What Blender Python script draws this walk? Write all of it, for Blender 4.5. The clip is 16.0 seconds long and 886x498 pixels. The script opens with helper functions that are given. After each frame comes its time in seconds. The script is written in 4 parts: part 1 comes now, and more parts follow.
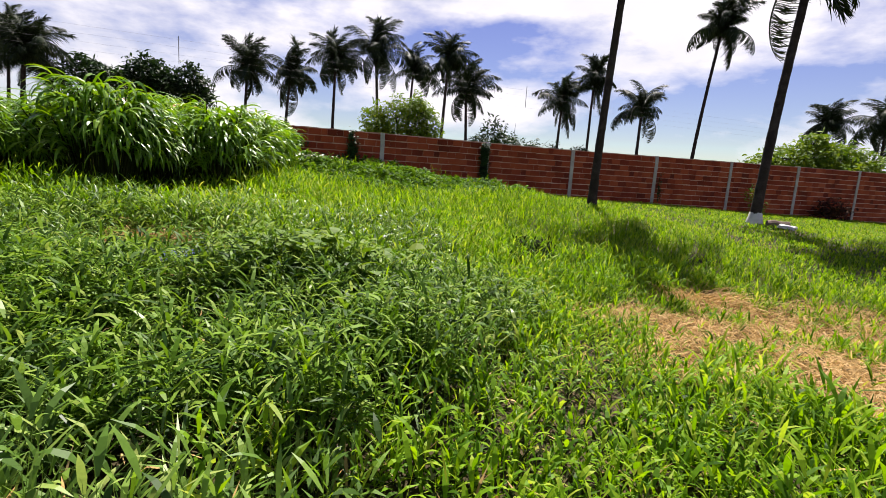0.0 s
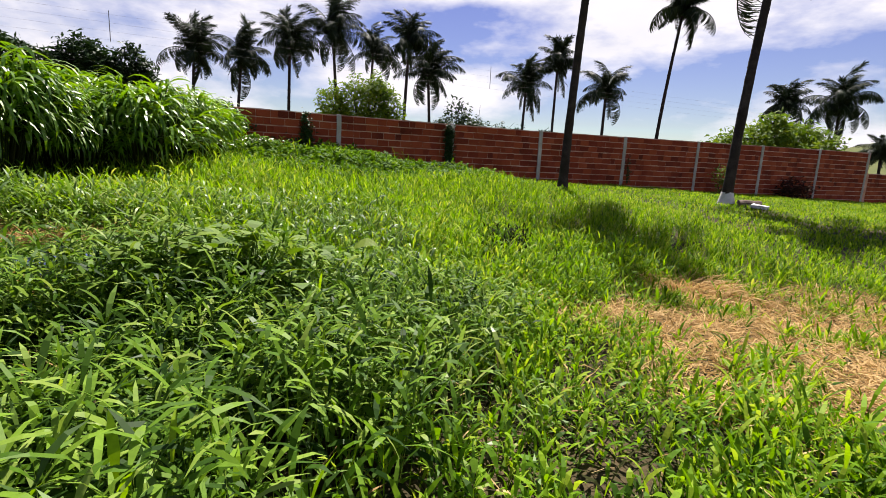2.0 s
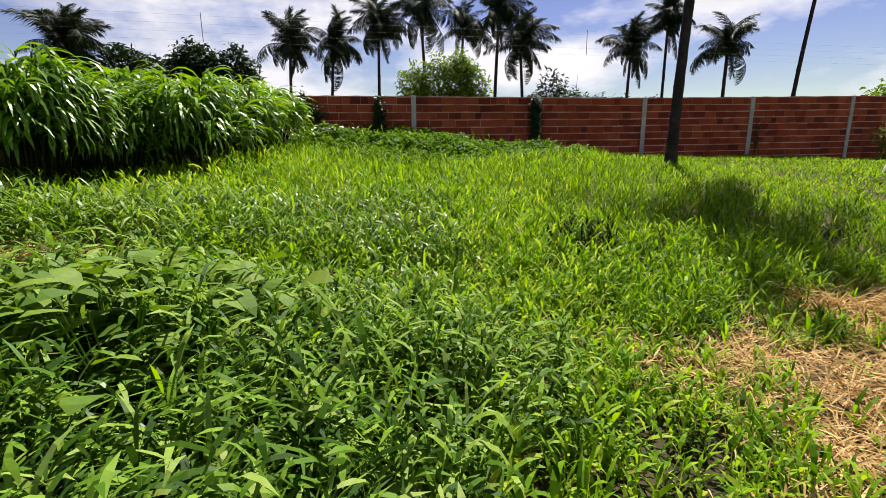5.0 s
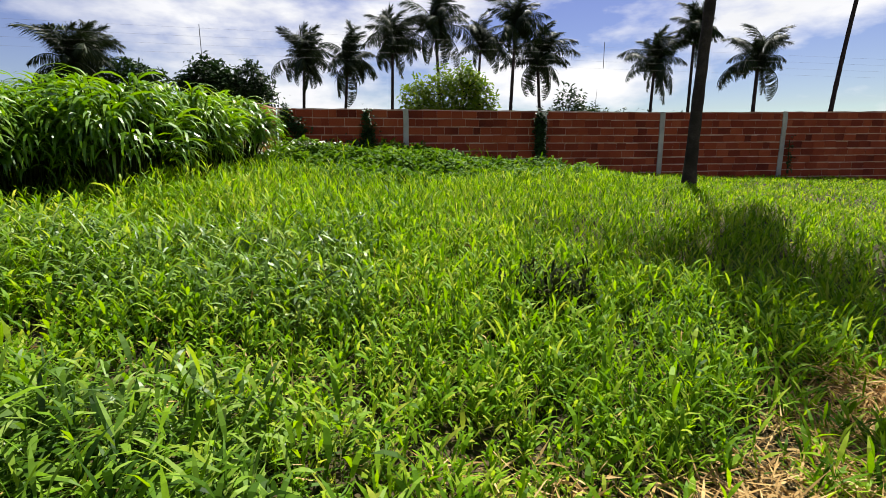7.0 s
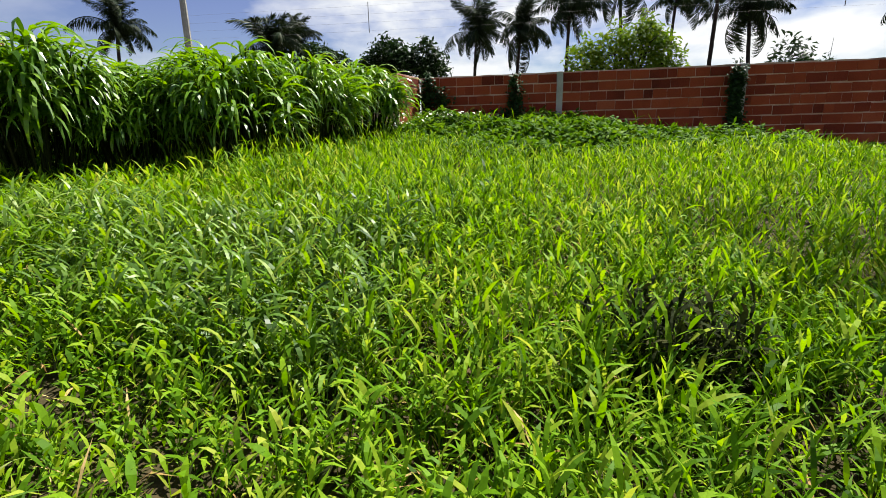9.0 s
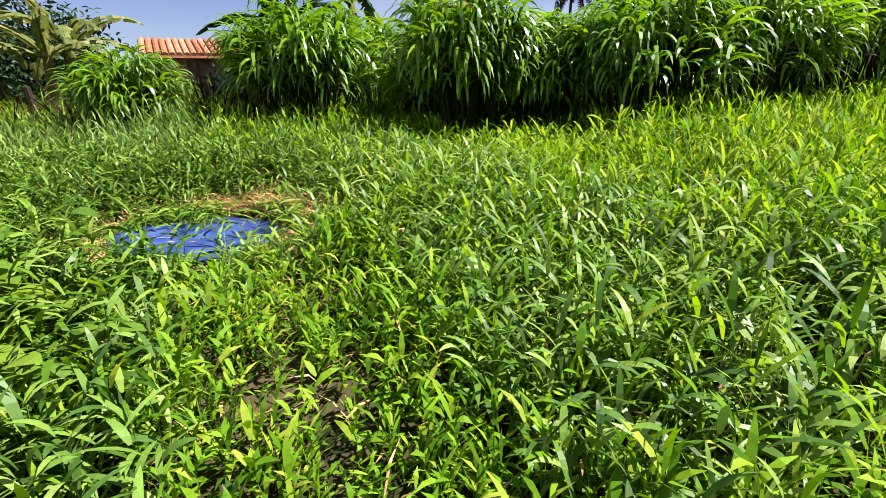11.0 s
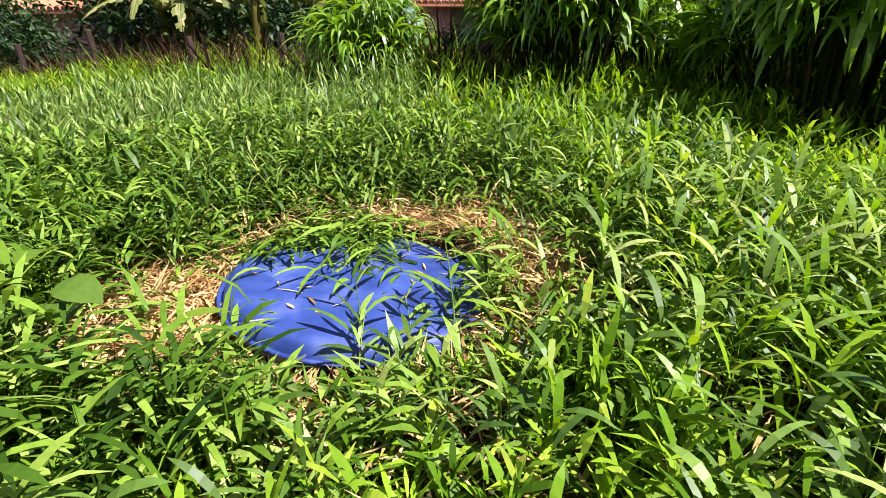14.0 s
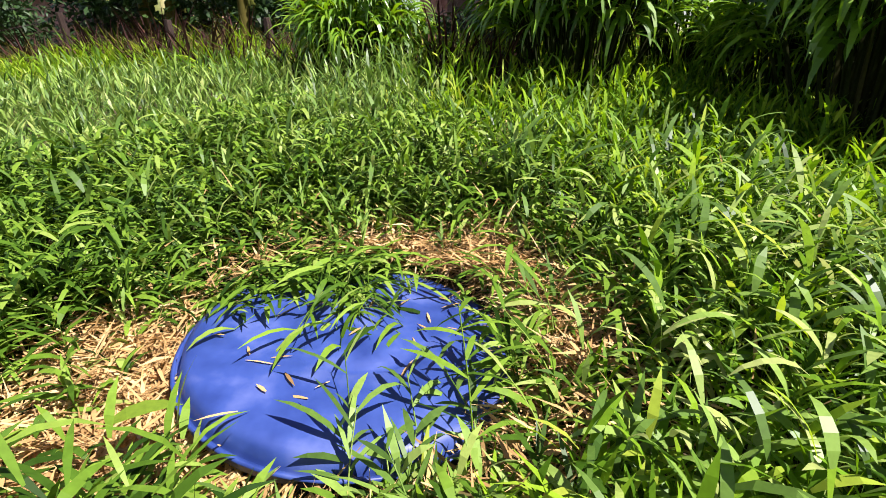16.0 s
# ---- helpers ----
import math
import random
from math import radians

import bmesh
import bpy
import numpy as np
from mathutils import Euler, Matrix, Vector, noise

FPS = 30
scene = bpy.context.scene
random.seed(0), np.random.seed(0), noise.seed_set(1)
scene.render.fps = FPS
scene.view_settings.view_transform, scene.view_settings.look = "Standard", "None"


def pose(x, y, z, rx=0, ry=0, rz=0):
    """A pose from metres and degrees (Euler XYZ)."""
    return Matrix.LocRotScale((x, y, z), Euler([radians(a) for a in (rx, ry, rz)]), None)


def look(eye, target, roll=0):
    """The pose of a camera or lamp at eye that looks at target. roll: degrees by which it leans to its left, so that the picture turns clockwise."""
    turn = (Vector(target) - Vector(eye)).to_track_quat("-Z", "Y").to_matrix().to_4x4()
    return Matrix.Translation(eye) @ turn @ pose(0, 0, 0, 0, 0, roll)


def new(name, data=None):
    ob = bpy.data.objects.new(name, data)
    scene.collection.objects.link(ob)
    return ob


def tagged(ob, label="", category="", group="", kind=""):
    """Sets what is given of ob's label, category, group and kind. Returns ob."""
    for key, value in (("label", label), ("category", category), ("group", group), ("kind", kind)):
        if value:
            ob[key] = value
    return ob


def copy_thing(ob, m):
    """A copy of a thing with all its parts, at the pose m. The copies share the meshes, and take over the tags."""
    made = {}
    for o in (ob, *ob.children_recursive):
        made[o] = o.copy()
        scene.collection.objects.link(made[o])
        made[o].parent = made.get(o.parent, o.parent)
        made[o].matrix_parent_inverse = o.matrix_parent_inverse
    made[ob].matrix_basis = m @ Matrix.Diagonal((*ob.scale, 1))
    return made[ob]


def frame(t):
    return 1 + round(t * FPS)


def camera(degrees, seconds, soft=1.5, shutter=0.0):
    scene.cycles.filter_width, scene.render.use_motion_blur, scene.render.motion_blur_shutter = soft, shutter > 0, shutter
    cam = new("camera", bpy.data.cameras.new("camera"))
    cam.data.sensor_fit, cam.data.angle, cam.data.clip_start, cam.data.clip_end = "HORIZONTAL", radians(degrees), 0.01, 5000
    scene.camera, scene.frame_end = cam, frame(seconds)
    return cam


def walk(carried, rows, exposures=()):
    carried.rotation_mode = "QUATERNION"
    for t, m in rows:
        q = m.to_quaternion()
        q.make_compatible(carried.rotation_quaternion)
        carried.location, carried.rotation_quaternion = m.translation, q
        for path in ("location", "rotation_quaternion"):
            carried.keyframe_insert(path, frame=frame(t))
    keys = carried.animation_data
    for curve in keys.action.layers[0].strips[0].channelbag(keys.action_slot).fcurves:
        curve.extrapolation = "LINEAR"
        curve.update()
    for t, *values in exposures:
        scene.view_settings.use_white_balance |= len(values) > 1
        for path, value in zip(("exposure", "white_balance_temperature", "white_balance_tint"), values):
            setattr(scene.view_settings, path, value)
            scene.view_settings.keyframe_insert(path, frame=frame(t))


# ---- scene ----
cam = camera(83.8, 16.0, soft=0.7)
PATH = [
    (0, (0.112, 1.514, 1.337), (0.853, 3.344, 1.019), 3.7),
    (0.5, (0.266, 1.609, 1.321), (1.083, 3.405, 0.992), 3.8),
    (1, (0.489, 1.709, 1.277), (1.439, 3.437, 0.940), 4.3),
    (1.5, (0.570, 1.982, 1.212), (1.550, 3.692, 0.874), 3.9),
    (2, (0.521, 2.350, 1.250), (1.383, 4.118, 0.887), 2.8),
    (2.5, (0.696, 2.551, 1.195), (1.403, 4.379, 0.795), 1.5),
    (3, (0.789, 2.750, 1.255), (1.399, 4.599, 0.799), 0.6),
    (5.3, (1.701, 3.486, 1.262), (2.171, 5.378, 0.817), -0.7),
    (5.5, (1.829, 3.587, 1.240), (2.320, 5.472, 0.786), -0.8),
    (6, (2.097, 3.854, 1.267), (2.576, 5.745, 0.824), -1.8),
    (6.5, (2.338, 4.083, 1.241), (2.752, 5.997, 0.834), -1.7),
    (7, (2.634, 4.396, 1.248), (3.015, 6.322, 0.867), -0.3),
    (7.5, (2.876, 4.728, 1.210), (3.221, 6.661, 0.827), -0.1),
    (8, (3.161, 5.047, 1.187), (3.381, 6.997, 0.798), -0.6),
    (8.5, (3.366, 5.335, 1.192), (3.409, 7.289, 0.767), -0.5),
    (9, (3.485, 5.644, 1.141), (3.170, 7.563, 0.677), -1.5),
    (9.5, (3.519, 5.916, 1.153), (2.811, 7.726, 0.683), -2.3),
    (10, (3.525, 6.154, 1.164), (2.422, 7.752, 0.685), -1.8),
    (10.2, (3.480, 6.241, 1.135), (2.260, 7.744, 0.631), -1.9),
    (12.3, (2.360, 6.904, 1.231), (0.563, 7.466, 0.557), -0.1),
    (12.5, (2.283, 6.934, 1.218), (0.472, 7.446, 0.540), 0.1),
    (13, (1.925, 7.046, 1.196), (0.100, 7.460, 0.490), 0.6),
    (13.5, (1.668, 7.099, 1.240), (-0.163, 7.456, 0.519), 1.1),
    (14, (1.357, 7.201, 1.200), (-0.483, 7.461, 0.460), 0.0),
    (14.5, (1.229, 7.261, 1.272), (-0.616, 7.461, 0.526), -1.4),
    (15, (1.104, 7.252, 1.257), (-0.733, 7.453, 0.493), -1.8),
    (15.5, (0.981, 7.241, 1.273), (-0.844, 7.491, 0.494), -0.9),
    (16, (0.910, 7.212, 1.278), (-0.902, 7.490, 0.478), 0.5),
]
EXPOSURES = [(0, 1.3, 6500, 18), (3, 1.25, 6500, 17), (6, 1.22, 6500, 13), (8, 1.28, 6500, 9), (9.5, 1.28, 6450, 8), (10.2, 1.42, 6350, 9), (12.5, 1.68, 6050, 28), (16, 1.53, 6100, 28)]
walk(cam, [(t, look(eye, target, roll)) for t, eye, target, roll in PATH], exposures=EXPOSURES)

# ---- sky, sun, exposure ----
SUN_AZ, SUN_EL = 35.5, 58.0      # degrees clockwise from +Y, degrees up
world = bpy.data.worlds.new("world")
scene.world = world
world.use_nodes = True


def build_sky():
    nt = world.node_tree
    N, L = nt.nodes, nt.links
    N.clear()
    out = N.new("ShaderNodeOutputWorld")
    bg = N.new("ShaderNodeBackground")
    sky = N.new("ShaderNodeTexSky")
    sky.sky_type, sky.sun_disc = "NISHITA", False
    sky.sun_elevation, sky.sun_rotation = radians(SUN_EL), radians(SUN_AZ)
    sky.air_density, sky.dust_density, sky.ozone_density = 1.2, 0.0, 4.0
    tc = N.new("ShaderNodeTexCoord")
    mp = N.new("ShaderNodeMapping")
    mp.inputs["Scale"].default_value = (1.0, 1.0, 2.6)
    mp.inputs["Location"].default_value = (1.7, 0.4, 0.2)
    nz = N.new("ShaderNodeTexNoise")
    nz.inputs["Scale"].default_value, nz.inputs["Detail"].default_value = 2.3, 9.0
    nz.inputs["Roughness"].default_value = 0.55
    ramp = N.new("ShaderNodeValToRGB")
    ramp.color_ramp.elements[0].position, ramp.color_ramp.elements[1].position = 0.455, 0.575
    shade = N.new("ShaderNodeTexNoise")
    shade.inputs["Scale"].default_value, shade.inputs["Detail"].default_value = 5.0, 6.0
    cloud = N.new("ShaderNodeMixRGB")
    cloud.inputs[1].default_value, cloud.inputs[2].default_value = (11.0, 11.3, 12.0, 1), (16.5, 16.4, 16.2, 1)
    mix = N.new("ShaderNodeMixRGB")
    L.new(tc.outputs["Generated"], mp.inputs["Vector"])
    L.new(mp.outputs[0], nz.inputs["Vector"])
    L.new(mp.outputs[0], shade.inputs["Vector"])
    L.new(nz.outputs["Fac"], ramp.inputs[0])
    L.new(shade.outputs["Fac"], cloud.inputs[0])
    # broken cloud that stands thick low down and thin overhead
    xyz = N.new("ShaderNodeSeparateXYZ")
    L.new(tc.outputs["Generated"], xyz.inputs[0])
    thin = N.new("ShaderNodeMapRange")
    thin.inputs[1].default_value, thin.inputs[2].default_value = 0.4, 0.8
    thin.inputs[3].default_value, thin.inputs[4].default_value = 1.0, 0.25
    L.new(xyz.outputs[2], thin.inputs[0])
    bank = N.new("ShaderNodeMapRange")
    bank.inputs[1].default_value, bank.inputs[2].default_value = -0.75, -0.25
    bank.inputs[3].default_value, bank.inputs[4].default_value = 0.15, 1.0
    L.new(xyz.outputs[0], bank.inputs[0])
    both = N.new("ShaderNodeMath")
    both.operation = "MULTIPLY"
    L.new(thin.outputs[0], both.inputs[0])
    L.new(bank.outputs[0], both.inputs[1])
    cover = N.new("ShaderNodeMath")
    cover.operation = "MULTIPLY"
    L.new(ramp.outputs[0], cover.inputs[0])
    L.new(both.outputs[0], cover.inputs[1])
    L.new(cover.outputs[0], mix.inputs[0])
    hue = N.new("ShaderNodeHueSaturation")
    hue.inputs["Hue"].default_value, hue.inputs["Saturation"].default_value = 0.535, 1.05
    hue.inputs["Value"].default_value = 1.3
    L.new(sky.outputs[0], hue.inputs["Color"])
    L.new(hue.outputs[0], mix.inputs[1])
    L.new(cloud.outputs[0], mix.inputs[2])
    L.new(mix.outputs[0], bg.inputs[0])
    bg.inputs[1].default_value = 0.030
    L.new(bg.outputs[0], out.inputs[0])


build_sky()
sun = new("sun", bpy.data.lights.new("sun", "SUN"))
sun.data.energy, sun.data.angle, sun.data.color = 5.0, radians(0.5), (1.0, 0.96, 0.88)
sun_from = Vector((math.sin(radians(SUN_AZ)) * math.cos(radians(SUN_EL)), math.cos(radians(SUN_AZ)) * math.cos(radians(SUN_EL)), math.sin(radians(SUN_EL))))
sun.matrix_world = look(sun_from * 60, (0, 0, 0))


# ---- materials ----
def material(name):
    m = bpy.data.materials.new(name)
    m.use_nodes = True
    nt = m.node_tree
    return m, nt.nodes, nt.links, nt.nodes["Principled BSDF"]


def ramp_node(N, stops):
    r = N.new("ShaderNodeValToRGB")
    e = r.color_ramp.elements
    while len(e) < len(stops):
        e.new(0.5)
    for k, (p, c) in zip(e, stops):
        k.position, k.color = p, (*c, 1)
    return r


def leaf_material(name, stops, rough=0.45, glow=0.4, patch=1.2, spread=0.5, shine=0.22):
    """Leaves: colour by leaf and by slow patches, light shining through them."""
    m, N, L, b = material(name)
    geo = N.new("ShaderNodeNewGeometry")
    nz = N.new("ShaderNodeTexNoise")
    nz.inputs["Scale"].default_value, nz.inputs["Detail"].default_value = patch, 3.0
    L.new(geo.outputs["Position"], nz.inputs["Vector"])
    mix = N.new("ShaderNodeMix")
    mix.inputs[0].default_value = spread
    L.new(geo.outputs["Random Per Island"], mix.inputs[2])
    L.new(nz.outputs["Fac"], mix.inputs[3])
    r = ramp_node(N, stops)
    L.new(mix.outputs[0], r.inputs[0])
    fine = N.new("ShaderNodeTexNoise")
    fine.inputs["Scale"].default_value, fine.inputs["Detail"].default_value = 60.0, 2.0
    L.new(geo.outputs["Position"], fine.inputs["Vector"])
    hsv = N.new("ShaderNodeHueSaturation")
    mr = N.new("ShaderNodeMapRange")
    mr.inputs[3].default_value, mr.inputs[4].default_value = 0.75, 1.25
    L.new(fine.outputs["Fac"], mr.inputs[0])
    L.new(mr.outputs[0], hsv.inputs["Value"])
    L.new(r.outputs[0], hsv.inputs["Color"])
    L.new(hsv.outputs[0], b.inputs["Base Color"])
    b.inputs["Roughness"].default_value = rough
    b.inputs["Specular IOR Level"].default_value = shine
    tr = N.new("ShaderNodeBsdfTranslucent")
    bright = N.new("ShaderNodeHueSaturation")
    bright.inputs["Hue"].default_value, bright.inputs["Saturation"].default_value, bright.inputs["Value"].default_value = 0.492, 1.05, 1.5
    L.new(hsv.outputs[0], bright.inputs["Color"])
    L.new(bright.outputs[0], tr.inputs[0])
    sh = N.new("ShaderNodeMixShader")
    sh.inputs[0].default_value = glow
    L.new(b.outputs[0], sh.inputs[1])
    L.new(tr.outputs[0], sh.inputs[2])
    L.new(sh.outputs[0], N["Material Output"].inputs[0])
    return m


def rough_material(name, stops, scale=6.0, rough=0.9, bump=0.3, fine=60.0, piece=False, shine=0.15):
    """A mineral or bark-like surface, blotched at two scales, with relief."""
    m, N, L, b = material(name)
    geo = N.new("ShaderNodeNewGeometry")
    a, f = N.new("ShaderNodeTexNoise"), N.new("ShaderNodeTexNoise")
    a.inputs["Scale"].default_value, a.inputs["Detail"].default_value = scale, 6.0
    f.inputs["Scale"].default_value, f.inputs["Detail"].default_value = fine, 4.0
    for n in (a, f):
        L.new(geo.outputs["Position"], n.inputs["Vector"])
    mix = N.new("ShaderNodeMix")
    mix.inputs[0].default_value = 0.3
    L.new(a.outputs["Fac"], mix.inputs[2])
    L.new(f.outputs["Fac"], mix.inputs[3])
    last = mix.outputs[0]
    if piece:
        info = N.new("ShaderNodeObjectInfo")
        add = N.new("ShaderNodeMath")
        add.operation = "ADD"
        L.new(info.outputs["Random"], add.inputs[0])
        L.new(geo.outputs["Random Per Island"], add.inputs[1])
        fr = N.new("ShaderNodeMath")
        fr.operation = "FRACT"
        L.new(add.outputs[0], fr.inputs[0])
        m2 = N.new("ShaderNodeMix")
        m2.inputs[0].default_value = 0.36
        L.new(last, m2.inputs[2])
        L.new(fr.outputs[0], m2.inputs[3])
        last = m2.outputs[0]
    r = ramp_node(N, stops)
    L.new(last, r.inputs[0])
    L.new(r.outputs[0], b.inputs["Base Color"])
    b.inputs["Roughness"].default_value = rough
    b.inputs["Specular IOR Level"].default_value = shine
    bp = N.new("ShaderNodeBump")
    bp.inputs["Strength"].default_value, bp.inputs["Distance"].default_value = bump, 0.02
    L.new(f.outputs["Fac"], bp.inputs["Height"])
    L.new(bp.outputs[0], b.inputs["Normal"])
    return m


GRASS = leaf_material("meadow_grass_leaf", [(0.16, (0.028, 0.075, 0.004)), (0.42, (0.108, 0.228, 0.008)), (0.68, (0.20, 0.335, 0.014)), (0.95, (0.38, 0.38, 0.06))], 0.5, 0.40, 0.5, 0.34, 0.07)
WEED = leaf_material("weed_leaf", [(0.16, (0.014, 0.040, 0.004)), (0.45, (0.062, 0.135, 0.009)), (0.72, (0.15, 0.255, 0.022)), (1.0, (0.30, 0.34, 0.10))], 0.48, 0.28, 0.8, 0.30, 0.07)
BROAD = leaf_material("broad_grass_leaf", [(0.14, (0.026, 0.060, 0.009)), (0.42, (0.085, 0.165, 0.022)), (0.68, (0.18, 0.29, 0.045)), (0.95, (0.37, 0.38, 0.13))], 0.42, 0.30, 0.6, 0.38, 0.22)
OLIVE = leaf_material("olive_sedge", [(0.1, (0.03, 0.028, 0.006)), (0.5, (0.085, 0.075, 0.014)), (0.95, (0.19, 0.16, 0.04))], 0.7, 0.2, 1.5, 0.4, 0.08)
CREEPER = leaf_material("creeper_leaf", [(0.1, (0.020, 0.055, 0.004)), (0.5, (0.06, 0.14, 0.008)), (1.0, (0.16, 0.26, 0.018))], 0.6, 0.3, 1.0, 0.4, 0.06)
# near-black leaf colour that paints in the shade between and under plants
SHADE_LEAF = leaf_material("shade_dark_leaf", [(0.1, (0.008, 0.012, 0.003)), (0.6, (0.02, 0.028, 0.006)), (1.0, (0.06, 0.05, 0.018))], 0.8, 0.08, 1.0, 0.5, 0.05)
CANE = leaf_material("elephant_grass_leaf", [(0.1, (0.03, 0.085, 0.004)), (0.45, (0.09, 0.20, 0.007)), (0.8, (0.175, 0.30, 0.014)), (1.0, (0.38, 0.38, 0.13))], 0.38, 0.36, 0.7, 0.45, 0.45)
STRAW = leaf_material("dry_straw", [(0.1, (0.14, 0.08, 0.025)), (0.5, (0.42, 0.275, 0.10)), (0.9, (0.62, 0.46, 0.22))], 0.7, 0.18, 2.0, 0.5, 0.08)
DEAD = leaf_material("withered_leaf", [(0.1, (0.016, 0.008, 0.007)), (0.55, (0.04, 0.018, 0.014)), (0.97, (0.13, 0.075, 0.04))], 0.8, 0.1, 2.0, 0.5, 0.05)
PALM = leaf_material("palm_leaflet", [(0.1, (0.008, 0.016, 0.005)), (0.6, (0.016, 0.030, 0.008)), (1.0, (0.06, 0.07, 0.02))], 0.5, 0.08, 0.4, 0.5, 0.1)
MANGO = leaf_material("dark_tree_leaf", [(0.1, (0.008, 0.022, 0.005)), (0.6, (0.018, 0.045, 0.009)), (1.0, (0.055, 0.10, 0.02))], 0.5, 0.1, 0.4, 0.5, 0.15)
BUSH = leaf_material("bright_bush_leaf", [(0.1, (0.045, 0.10, 0.008)), (0.5, (0.10, 0.18, 0.010)), (1.0, (0.20, 0.26, 0.02))], 0.65, 0.3, 0.6)
BANANA = leaf_material("banana_leaf", [(0.1, (0.06, 0.09, 0.018)), (0.5, (0.15, 0.18, 0.04)), (0.95, (0.36, 0.31, 0.12))], 0.5, 0.3, 1.0)
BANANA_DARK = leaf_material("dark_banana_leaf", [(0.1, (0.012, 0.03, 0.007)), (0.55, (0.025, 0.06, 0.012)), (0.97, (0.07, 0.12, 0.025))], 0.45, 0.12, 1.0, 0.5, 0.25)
PETAL = leaf_material("pale_petal", [(0.0, (0.75, 0.75, 0.62)), (1.0, (0.85, 0.85, 0.8))], 0.6, 0.3, 1.0)
SOIL = rough_material("soil_under_grass", [(0.2, (0.02, 0.017, 0.009)), (0.5, (0.045, 0.036, 0.016)), (0.8, (0.11, 0.075, 0.035))], 0.8, 0.95, 0.6, 25.0)
BRICK = rough_material("red_clay_brick", [(0.22, (0.055, 0.009, 0.006)), (0.42, (0.18, 0.030, 0.014)), (0.65, (0.28, 0.055, 0.022)), (0.85, (0.38, 0.115, 0.055))], 1.1, 0.9, 0.3, 45.0, True)
MORTAR = rough_material("grey_pink_mortar", [(0.30, (0.12, 0.04, 0.026)), (0.45, (0.40, 0.23, 0.17)), (0.75, (0.62, 0.47, 0.38))], 2.0, 0.95, 0.5, 70.0)
CONCRETE = rough_material("weathered_concrete", [(0.2, (0.17, 0.165, 0.15)), (0.5, (0.34, 0.33, 0.30)), (0.85, (0.52, 0.51, 0.47))], 3.0, 0.92, 0.5, 50.0)
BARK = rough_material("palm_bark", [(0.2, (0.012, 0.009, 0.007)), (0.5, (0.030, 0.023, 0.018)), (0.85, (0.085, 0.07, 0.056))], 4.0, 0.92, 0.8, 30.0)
WOOD = rough_material("weathered_wood", [(0.2, (0.05, 0.035, 0.025)), (0.5, (0.13, 0.095, 0.07)), (0.85, (0.26, 0.21, 0.16))], 6.0, 0.9, 0.6, 50.0)
LIME = rough_material("limewash", [(0.2, (0.35, 0.34, 0.31)), (0.6, (0.6, 0.59, 0.55)), (0.9, (0.75, 0.74, 0.7))], 6.0, 0.9, 0.4, 50.0)
PINK = rough_material("pink_render", [(0.2, (0.45, 0.24, 0.19)), (0.6, (0.6, 0.36, 0.29)), (0.9, (0.66, 0.46, 0.38))], 2.0, 0.9, 0.2, 40.0)
TILE = rough_material("terracotta_tile", [(0.2, (0.16, 0.06, 0.03)), (0.5, (0.32, 0.13, 0.06)), (0.85, (0.44, 0.24, 0.14))], 2.0, 0.85, 0.4, 30.0, True)
METAL = rough_material("dull_metal", [(0.2, (0.1, 0.1, 0.1)), (0.9, (0.3, 0.3, 0.3))], 8.0, 0.5, 0.1)
HILLSIDE = rough_material("grassy_hillside", [(0.3, (0.045, 0.065, 0.012)), (0.5, (0.07, 0.085, 0.02)), (0.8, (0.10, 0.10, 0.03))], 0.05, 0.95, 0.2, 0.6)


def tank_material():
    m, N, L, b = material("blue_plastic")
    geo = N.new("ShaderNodeNewGeometry")
    nz = N.new("ShaderNodeTexNoise")
    nz.inputs["Scale"].default_value, nz.inputs["Detail"].default_value = 7.0, 6.0
    L.new(geo.outputs["Position"], nz.inputs["Vector"])
    r = ramp_node(N, [(0.25, (0.010, 0.024, 0.105)), (0.55, (0.020, 0.046, 0.175)), (0.85, (0.075, 0.105, 0.25))])
    L.new(nz.outputs["Fac"], r.inputs[0])
    L.new(r.outputs[0], b.inputs["Base Color"])
    rr = ramp_node(N, [(0.3, (0.38, 0.38, 0.38)), (0.7, (0.6, 0.6, 0.6))])
    L.new(nz.outputs["Fac"], rr.inputs[0])
    L.new(rr.outputs[0], b.inputs["Roughness"])
    return m


BLUE = tank_material()
DARK_WOOD = rough_material("dark_weathered_wood", [(0.2, (0.018, 0.012, 0.009)), (0.6, (0.05, 0.033, 0.024)), (0.95, (0.13, 0.10, 0.08))], 9.0, 0.9, 0.4)
rng = np.random.default_rng(7)


# ---- mesh helpers ----
def mesh_object(name, verts, faces, mat, parent=None, label="", smooth=False):
    """One mesh object out of arrays: verts (n, 3), faces a list of (m, 3) or (m, 4) index arrays."""
    me = bpy.data.meshes.new(name)
    verts = np.asarray(verts, dtype=np.float32)
    faces = [np.asarray(f, dtype=np.int32) for f in faces if len(f)]
    me.vertices.add(len(verts))
    me.vertices.foreach_set("co", verts.ravel())
    loops = np.concatenate([f.ravel() for f in faces])
    totals = np.concatenate([np.full(len(f), f.shape[1], dtype=np.int32) for f in faces])
    me.loops.add(len(loops))
    me.loops.foreach_set("vertex_index", loops)
    me.polygons.add(len(totals))
    me.polygons.foreach_set("loop_start", np.concatenate(([0], np.cumsum(totals)[:-1])).astype(np.int32))
    me.polygons.foreach_set("use_smooth", np.full(len(totals), smooth))
    me.update(calc_edges=True)
    me.materials.append(mat)
    ob = new(name, me)
    if parent is not None:
        ob.parent = parent
    if label:
        tagged(ob, label)
    return ob


